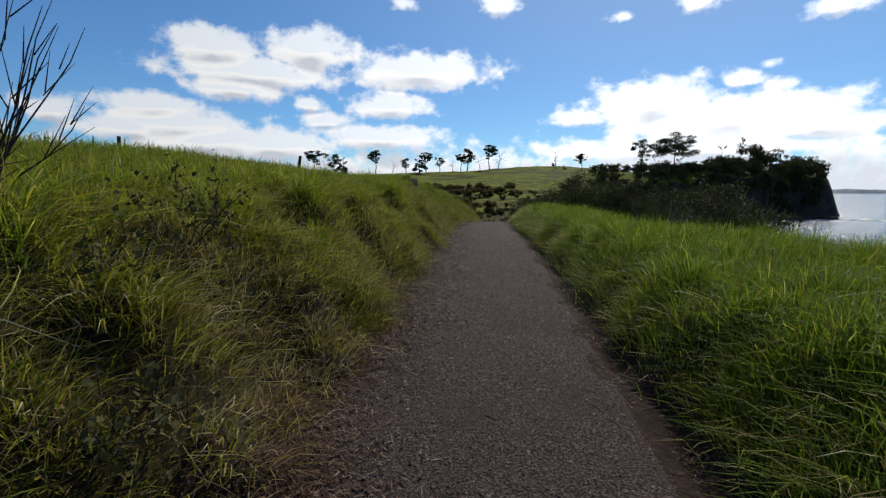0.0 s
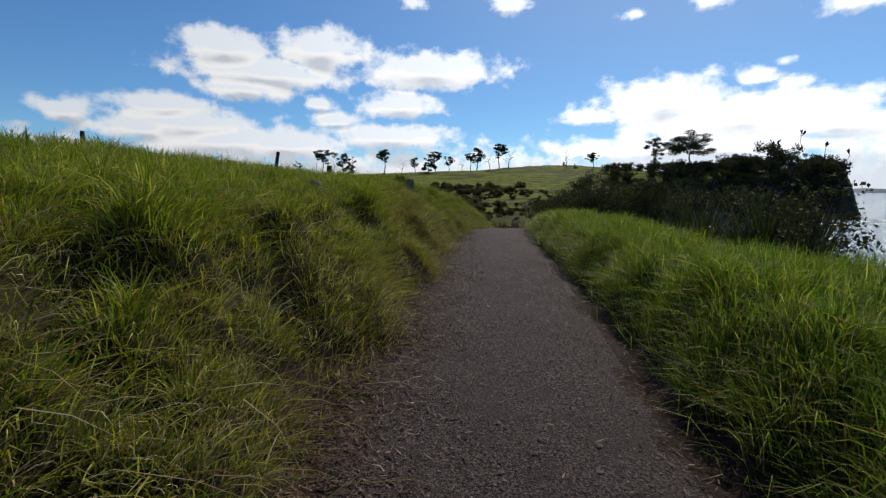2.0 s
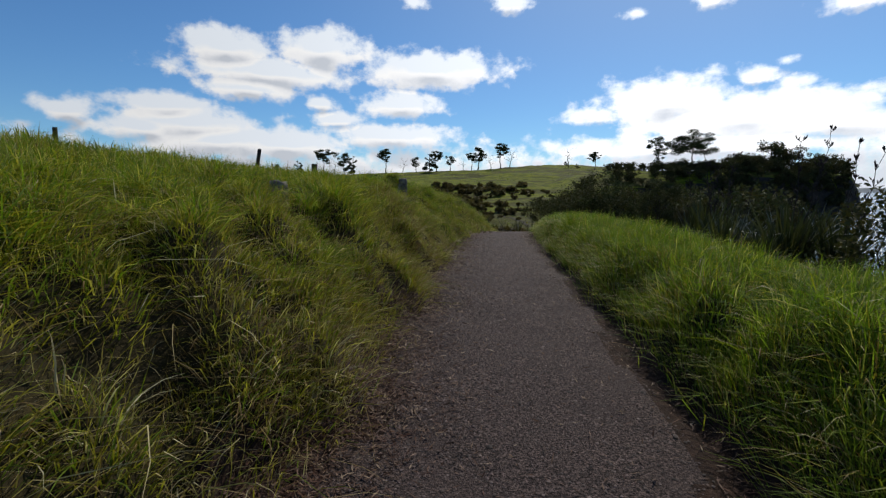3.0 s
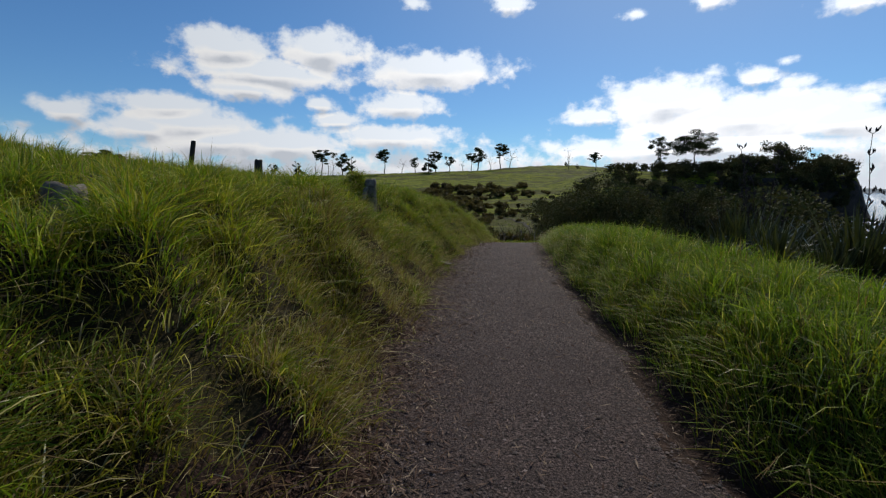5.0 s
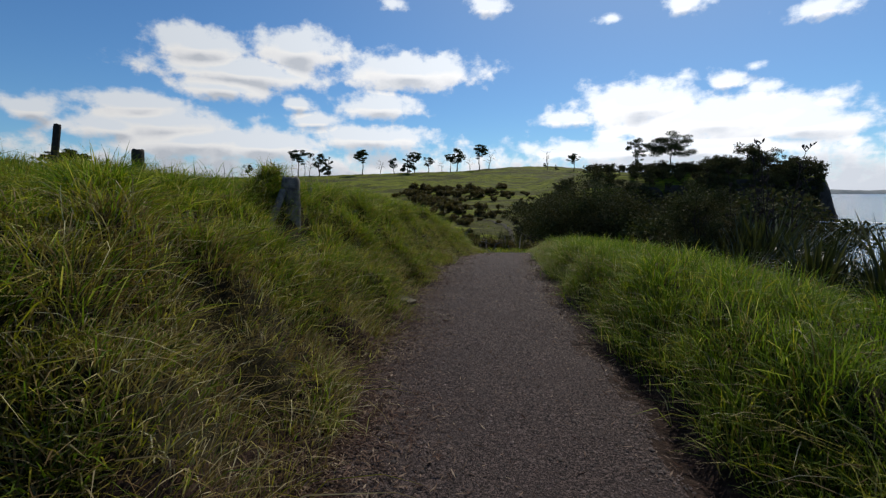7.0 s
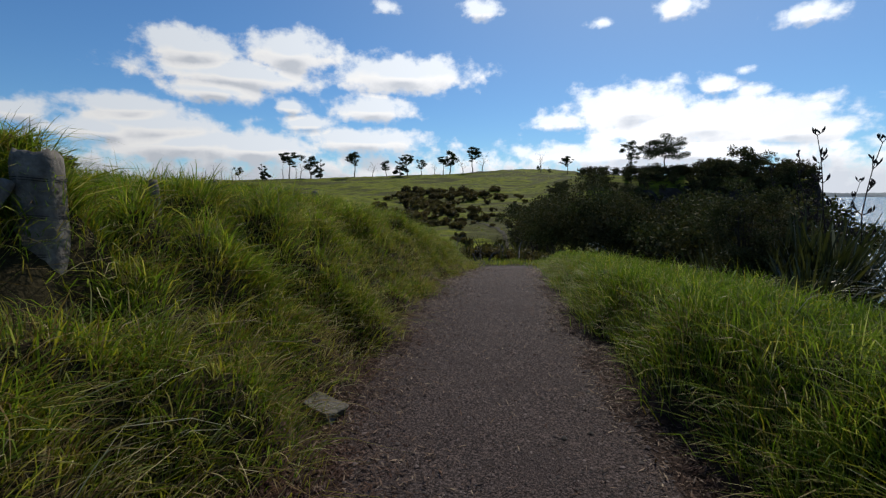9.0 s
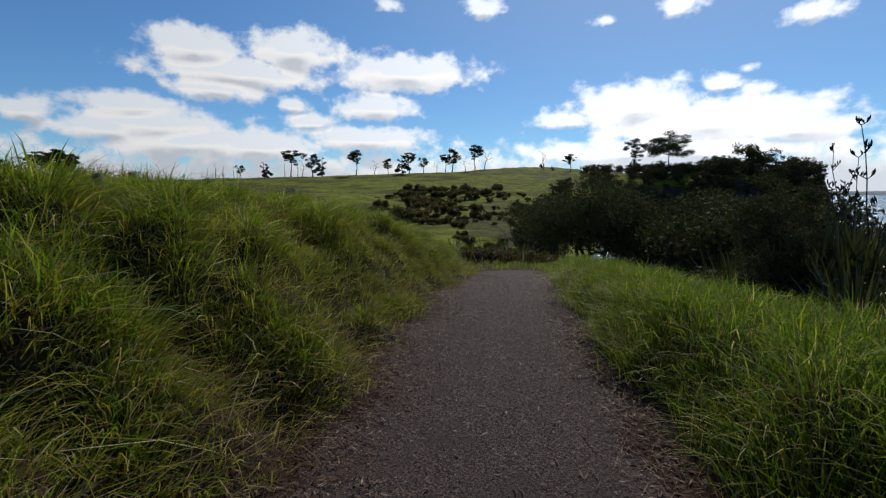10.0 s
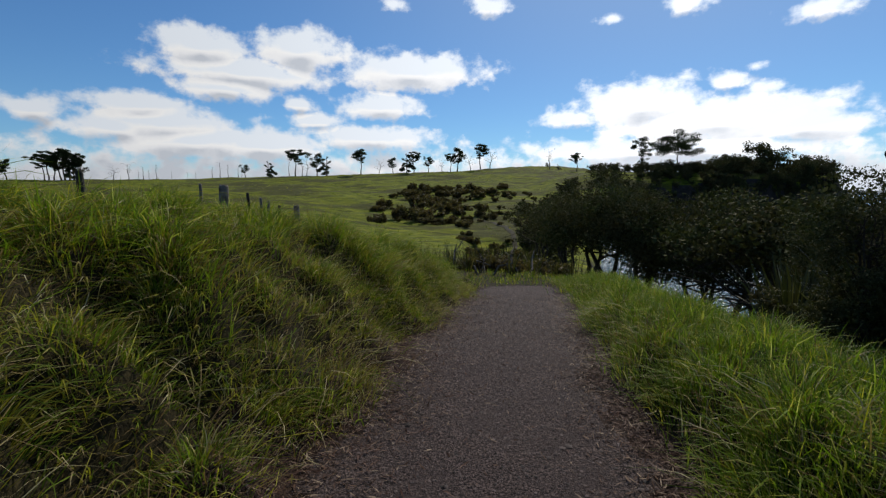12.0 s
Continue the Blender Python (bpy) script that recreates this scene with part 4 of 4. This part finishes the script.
for i, (x, y, top, r) in enumerate(((-2.43, 17.3, 1.7, 0.035), (-2.6, 18.2, 1.7, 0.03), (-2.66, 18.7, 1.72, 0.04), (-3.15, 19.9, 1.78, 0.045), (-4.2, 23.7, 1.82, 0.04), (-2.8, 24.0, 1.66, 0.02),
                                    (-3.15, 25.45, 1.66, 0.075), (-3.44, 27.1, 1.54, 0.03), (-3.75, 28.6, 1.42, 0.03), (-3.94, 29.6, 1.34, 0.03), (-4.0, 30.6, 1.2, 0.035), (-3.98, 32.1, 1.15, 0.085),
                                    (-4.97, 38.0, 0.26, 0.055), (-4.67, 38.1, 0.28, 0.09))):
    fence_post(-0.17 + (x + 0.19) * 0.95, 13.5 + (y - 13.56) * 0.965, top + 0.07, r, (i * 37 % 7) - 3, PALE if i % 3 else DARK, (M_WOODPOST, M_DARKPOST)[i % 3 == 1], 100 + i, 1.6)


def flat_stone():
    bm = bmesh.new()
    bmesh.ops.create_cube(bm, size=1.0)
    bmesh.ops.bevel(bm, geom=bm.edges[:], offset=0.1, segments=2, affect="EDGES", profile=0.6)
    bmesh.ops.subdivide_edges(bm, edges=bm.edges[:], cuts=1, use_grid_fill=True)
    for v in bm.verts:
        v.co += noise.noise_vector(v.co * 1.7) * 0.2 + noise.noise_vector(v.co * 5.0) * 0.05
        v.co = Vector((v.co.x * 0.2, v.co.y * 0.27, v.co.z * 0.13))
    me = bpy.data.meshes.new("stone")
    bm.to_mesh(me)
    bm.free()
    me.materials.append(M_STONE)
    ob = tagged(new("stone", me), "pale flat stone half sunk at the path's edge", "stone")
    ob.matrix_basis = pose(-0.9, 16.42, h(-0.9, 16.42) + 0.02, 10, 8, 65)


flat_stone()


# ---------------------------------------------------------------- gravel, litter, grass
def pebbles(n):
    r = np.random.default_rng(101)
    y = r.uniform(-1.5, 27, n)
    s = np.clip(r.normal(0, 0.62, n), -1.15, 1.0)
    s = np.where(r.uniform(size=n) < 0.5, r.uniform(-1.15, 1.0, n), s)
    s = np.minimum(s, half_r(y) - 0.12 - np.abs(r.normal(0, 0.1, n)))
    x = path_x(y) + s
    z = land(x, y)
    size = 0.0035 + 0.0075 * r.uniform(size=n) ** 2.2 + 0.01 * (r.uniform(size=n) > 0.993)
    base = np.array([(1, 0, 0), (0, 1, 0), (-1, 0, 0), (0, -1, 0), (0, 0, 0.7), (0, 0, -0.7)], dtype=float)
    v = base[None] * size[:, None, None] * r.uniform(0.65, 1.35, (n, 6, 1))
    a = r.uniform(0, 6.283, n)
    c, sn = np.cos(a)[:, None], np.sin(a)[:, None]
    v = np.stack([v[..., 0] * c - v[..., 1] * sn, v[..., 0] * sn + v[..., 1] * c, v[..., 2]], -1)
    v += np.stack([x, y, z + size * 0.3], -1)[:, None]
    tri = np.array([(0, 1, 4), (1, 2, 4), (2, 3, 4), (3, 0, 4)])
    f = (np.arange(n)[:, None, None] * 6 + tri[None]).reshape(-1, 3)
    tagged(new("gravel", mesh_from("gravel", v.reshape(-1, 3), [f], [M_PEBBLE])), "grey-brown loose gravel on the footpath", "gravel", kind="stuff")


pebbles(56000)


def litter(n):
    """Dry bits of grass and leaf along both edges of the path."""
    r = np.random.default_rng(103)
    y = r.uniform(-1, 27, n)
    left = r.uniform(size=n) < np.interp(y, [13, 18], [0.93, 0.62])
    s = np.where(left, -half_l(y) - 0.14 + np.abs(r.normal(0, 0.36, n)), half_r(y) + 0.12 - np.abs(r.normal(0, np.interp(y, [13, 18], [0.14, 0.22]), n)))
    loose = r.uniform(size=n) < 0.07
    s = np.where(loose, r.uniform(-1.1, 0.95, n), s)
    x = path_x(y) + s
    z = land(x, y) + r.uniform(0.004, 0.02, n)
    a = r.uniform(0, 6.283, n)
    ln, w = r.uniform(0.008, 0.045, n), r.uniform(0.0015, 0.0055, n)
    d = np.stack([np.cos(a), np.sin(a), r.normal(0, 0.25, n)], -1) * ln[:, None]
    q = np.stack([-np.sin(a), np.cos(a), r.normal(0, 0.3, n)], -1) * w[:, None]
    c = np.stack([x, y, z], -1)
    v = np.stack([c - d, c + q, c + d, c - q], 1)
    f = np.arange(n)[:, None] * 4 + np.array([[0, 1, 2, 3]])
    tagged(new("leaf_litter", mesh_from("leaf_litter", v.reshape(-1, 3), [f], [M_LITTER])), "brown dry grass litter along the edges of the path", "litter", kind="stuff")


litter(82000)


class Grass:
    """Blades of grass, gathered by the kind they belong to."""

    def __init__(self):
        self.kinds = {"green": [], "olive": [], "dry": []}

    def tufts(self, r, x, y, per, length, width, lean, bias, dry, olive, slope=0.3, spread=0.07, fine=False, hollow=False):
        """Tufts at x, y, from which the blades arch outwards. per: blades in each; length, dry and olive: one number for each tuft;
        bias: the way they are combed; fine: blades of three pieces; hollow: leave gaps where the earth shows."""
        keep = (((x + 0.88) / 0.17) ** 2 + ((y - 16.3) / 0.26) ** 2 > 1) & (((x + 2.05) / 0.32) ** 2 + ((y - 15.5) / 0.55) ** 2 > 1) & (((x + 2.4) / 0.2) ** 2 + ((y - 15.3) / 0.32) ** 2 > 1) & (((x + 3.12) / 0.3) ** 2 + ((y - 10.3) / 0.34) ** 2 > 1)
        x, y, length, dry, olive = x[keep], y[keep], length[keep], dry[keep], olive[keep]
        if hollow:
            top = hummock(x, y)
            keep = r.uniform(size=len(x)) < 0.08 + 1.45 * top
            length = length * (0.62 + 0.5 * top)
            dry = np.clip(dry + 0.35 * (0.35 - top), 0, 0.95)
            x, y, length, dry, olive = x[keep], y[keep], length[keep], dry[keep], olive[keep]
        n = len(x)
        ox, oy = r.normal(0, 1, (n, per)) * spread, r.normal(0, 1, (n, per)) * spread
        bx, by = (x[:, None] + ox).ravel(), (y[:, None] + oy).ravel()
        a = (np.arctan2(oy, ox) + r.normal(0, 0.7, (n, per))).ravel()
        L = (length[:, None] * r.uniform(0.5, 1.15, (n, per))).ravel()
        dr, ol = np.repeat(dry, per), np.repeat(olive, per)
        N = n * per
        e = 0.05
        z = land(bx, by)
        gx, gy = np.clip((land(bx + e, by) - z) / e, -0.9, 0.9), np.clip((land(bx, by + e) - z) / e, -0.9, 0.9)
        nrm = np.stack([-gx, -gy, np.ones(N)], -1)
        nrm /= np.linalg.norm(nrm, axis=1)[:, None]
        up = nrm * slope + np.array([0, 0, 1.0 - slope])
        up /= np.linalg.norm(up, axis=1)[:, None]
        down = np.clip(np.stack([-gx, -gy, np.zeros(N)], -1), -0.9, 0.9)
        d = np.stack([np.cos(a), np.sin(a), np.zeros(N)], -1) * 0.95 + np.array([bias[0], bias[1], 0.0]) + down * 0.2
        le = (lean * r.uniform(0.25, 1.4, N))[:, None]
        q = np.stack([-d[:, 1], d[:, 0], r.normal(0, 0.3, N)], -1) + r.normal(0, 0.35, (N, 3))
        q /= np.linalg.norm(q, axis=1)[:, None]
        w = (width * r.uniform(0.6, 1.3, N))[:, None] * 0.5
        b = np.stack([bx, by, z - 0.01], -1)
        L = L[:, None]

        def at(f):
            return b + up * L * (f - 0.5 * le * f ** 2.6) + d * L * le * 0.9 * f ** 1.7

        if fine:
            m1, m2 = at(0.4), at(0.75)
            v = np.stack([b - q * w * 0.9, b + q * w * 0.9, m1 - q * w, m1 + q * w, m2 - q * w * 0.65, m2 + q * w * 0.65, at(1.0)], 1)
        else:
            m1 = at(0.58)
            v = np.stack([b - q * w, b + q * w, m1 - q * w * 0.85, m1 + q * w * 0.85, at(1.0)], 1)
        isdry = r.uniform(size=N) < dr
        isol = ~isdry & (r.uniform(size=N) < ol)
        for key, sel in (("dry", isdry), ("olive", isol), ("green", ~isdry & ~isol)):
            self.kinds[key].append(v[sel].astype(np.float32))

    def build(self):
        for key, mat, label in (("green", M_GREEN, "long lush green grass on both sides of the path"), ("olive", M_OLIVE, "olive-green long grass drooping over the bank"),
                                ("dry", M_DRY, "dry straw-brown grass at the foot of the bank")):
            verts, quads, tris, k = [], [], [], 0
            for v in self.kinds[key]:
                n, c = v.shape[0], v.shape[1]
                i = np.arange(n)[:, None] * c + k
                verts.append(v.reshape(-1, 3))
                for j in range(0, c - 3, 2):
                    quads.append(i + np.array([[j, j + 1, j + 3, j + 2]]))
                tris.append(i + np.array([[c - 3, c - 2, c - 1]]))
                k += n * c
            me = mesh_from(key + "_grass", np.concatenate(verts), [np.concatenate(quads), np.concatenate(tris)], [mat])
            tagged(new(key + "_grass", me), label, "grass", kind="stuff")


def sow():
    g = Grass()
    r = np.random.default_rng(111)

    def patchy(x, y):
        return 0.5 + 0.5 * wav(x, y, 0.7, 8.0)

    def dryness(x, y, d):
        """Dead grass gathers at the foot of the bank and in worn patches on it."""
        worn = sstep(0.1, 0.75, wav(x, y, 1.5, 12.0)) * sstep(2.0, 0.8, d)
        return np.clip(0.2 + 0.2 * sstep(5, 2, y) + (0.6 * np.clip(1 - d / 1.05, 0, 1) * (0.4 + patchy(x, y)) + 0.6 * worn) * np.interp(y, [15, 19], [1.0, 0.5]), 0, 0.9)

    # bank to the left of the path: a thatch, and hummocks that stand out of it
    n = 17500
    y, d = r.uniform(-1.0, 29, n), r.uniform(0.0, 1.0, n) ** 0.9 * 2.4 + 0.02
    x = path_x(y) - half_l(y) - d
    pt = patchy(x, y)
    g.tufts(r, x, y, 15, 0.15 + 0.15 * pt, 0.0055, 1.0, (0.03, -0.03), dryness(x, y, d), (0.85 - 0.4 * np.clip(d - 0.7, 0, 1)) * np.interp(y, [9, 16], [1.0, 0.6]), 0.5, 0.09, hollow=True)
    n = 3400
    y, d = r.uniform(-1.0, 29, n), r.uniform(0.0, 1.0, n) * 2.5 + 0.1
    x = path_x(y) - half_l(y) - d
    ok = hummock(x, y) > 0.45
    x, y, d = x[ok], y[ok], d[ok]
    n = len(x)
    g.tufts(r, x, y, 66, (0.2 + 0.22 * r.uniform(size=n)) * np.interp(d, [0, 1.1], [0.65, 0.95]), 0.0066, 0.95, (0.03, -0.04), dryness(x, y, d) * 0.7, r.uniform(0.1, 0.9, n) * np.interp(y, [9, 16], [1.0, 0.5]), 0.35, 0.07, True, True)
    # pale straw lying across the bank every way
    n = 3600
    y, d = r.uniform(-1.0, 27, n), r.uniform(0.0, 1.0, n) * 2.1 + 0.05
    x = path_x(y) - half_l(y) - d
    g.tufts(r, x, y, 7, 0.2 + 0.24 * r.uniform(size=n), 0.0042, 1.45, (0.04, -0.04), 0.5 + 0.4 * patchy(x, y), np.full(n, 0.8), 0.7, 0.13, True)
    # top of the bank
    n = 6800
    y, d = r.uniform(0.5, 32, n), 2.2 + r.uniform(0, 1, n) ** 1.3 * 5.5
    x = path_x(y) - half_l(y) - d
    pt = patchy(x, y)
    g.tufts(r, x, y, 15, 0.24 + 0.22 * pt, 0.0075, 0.85, (0.05, -0.05), 0.06 + 0.08 * pt, 0.3 + 0.2 * pt, 0.2, 0.1)
    # thin seed stalks standing above the bank
    n = 420
    y, d = r.uniform(1.5, 30, n), 1.2 + r.uniform(0, 1, n) * 4.5
    x = path_x(y) - half_l(y) - d
    g.tufts(r, x, y, 3, 0.36 + 0.16 * r.uniform(size=n), 0.004, 0.4, (0.05, 0.0), np.full(n, 0.6), np.full(n, 0.6), 0.1, 0.05, True)
    # long grass to the right
    n = 11500
    y, d = r.uniform(-0.5, 31, n), 0.24 + r.uniform(0, 1, n) ** 1.25 * 4.8
    x = path_x(y) + half_r(y) + d
    pt = patchy(x, y)
    short = np.interp(y, [14, 22], [1.0, 0.8])
    g.tufts(r, x, y, 13, (0.26 + 0.2 * pt) * np.interp(d, [0.2, 0.5], [1.05, 1.0]) * short, 0.0066, 0.85, (-0.03, -0.04), 0.06 + 0.3 * np.clip(1.1 - d / 0.4, 0, 1), np.full(n, 0.14), 0.05, 0.085)
    n = 1250
    y, d = r.uniform(-0.5, 30, n), 0.32 + r.uniform(0, 1, n) ** 1.2 * 4.2
    x = path_x(y) + half_r(y) + d
    g.tufts(r, x, y, 66, (0.28 + 0.18 * r.uniform(size=n)) * np.interp(y, [14, 22], [1.0, 0.8]), 0.0066, 0.85, (-0.04, -0.05), np.full(n, 0.07), r.uniform(0, 0.35, n), 0.05, 0.09, True)
    # ragged fringe on the edge of the turf, with dead blades in it
    n = 900
    y, d = r.uniform(-0.5, 24, n), r.uniform(0.3, 0.55, n)
    x = path_x(y) + half_r(y) + d
    g.tufts(r, x, y, 18, 0.2 + 0.18 * r.uniform(size=n), 0.0055, 1.0, (-0.12, -0.05), np.full(n, 0.3), np.full(n, 0.3), 0.05, 0.08, True)
    # the slope below, towards the cliff
    n = 2800
    y, d = r.uniform(-1, 33, n), 4.4 + r.uniform(0, 1, n) * 5.0
    x = path_x(y) + half_r(y) + d
    g.tufts(r, x, y, 11, 0.3 + 0.2 * patchy(x, y), 0.014, 0.7, (0.1, 0), np.full(n, 0.08), np.full(n, 0.4), 0.25, 0.12)
    # long grass heaped round the strainer post's head
    n = 150
    a, q = r.uniform(0, 6.283, n), 0.34 * np.sqrt(r.uniform(size=n))
    x, y = -2.52 + np.cos(a) * q, 16.2 + np.sin(a) * q
    g.tufts(r, x, y, 22, 0.17 + 0.12 * r.uniform(size=n), 0.006, 1.1, (0.12, -0.12), np.full(n, 0.2), np.full(n, 0.45), 0.2, 0.04, True)
    # open ground farther off
    n = 3800
    y, x = r.uniform(1, 46, n), r.uniform(-22, -7, n)
    g.tufts(r, x, y, 8, 0.3 + 0.2 * patchy(x, y), 0.022, 0.6, (0, 0), np.full(n, 0.06), np.full(n, 0.4), 0.2, 0.2)
    n = 3600
    y, x = r.uniform(27.5, 44, n), r.uniform(-9, 11, n)
    ok = (np.abs(x - path_x(y)) > 1.0) | (y > 29.8)
    x, y = x[ok], y[ok]
    g.tufts(r, x, y, 10, 0.13 + 0.14 * patchy(x, y), 0.012, 0.8, (0, 0), np.full(len(x), 0.1), np.full(len(x), 0.4), 0.2, 0.15)
    # coarse tussocks over the far pasture
    n = 3000
    dist = 30 + 320 * r.uniform(size=n) ** 0.75
    x, y = dist * r.uniform(-0.9, 0.33, n), 18 + dist
    ok = (x < coast_x(y) - 8)
    x, y, far = x[ok], y[ok], dist[ok]
    g.tufts(r, x, y, 6, 0.3 + 0.001 * far, 0.12, 0.8, (0, 0), np.full(len(x), 0.03), np.full(len(x), 0.35), 0.3, 0.35)
    g.build()


sow()
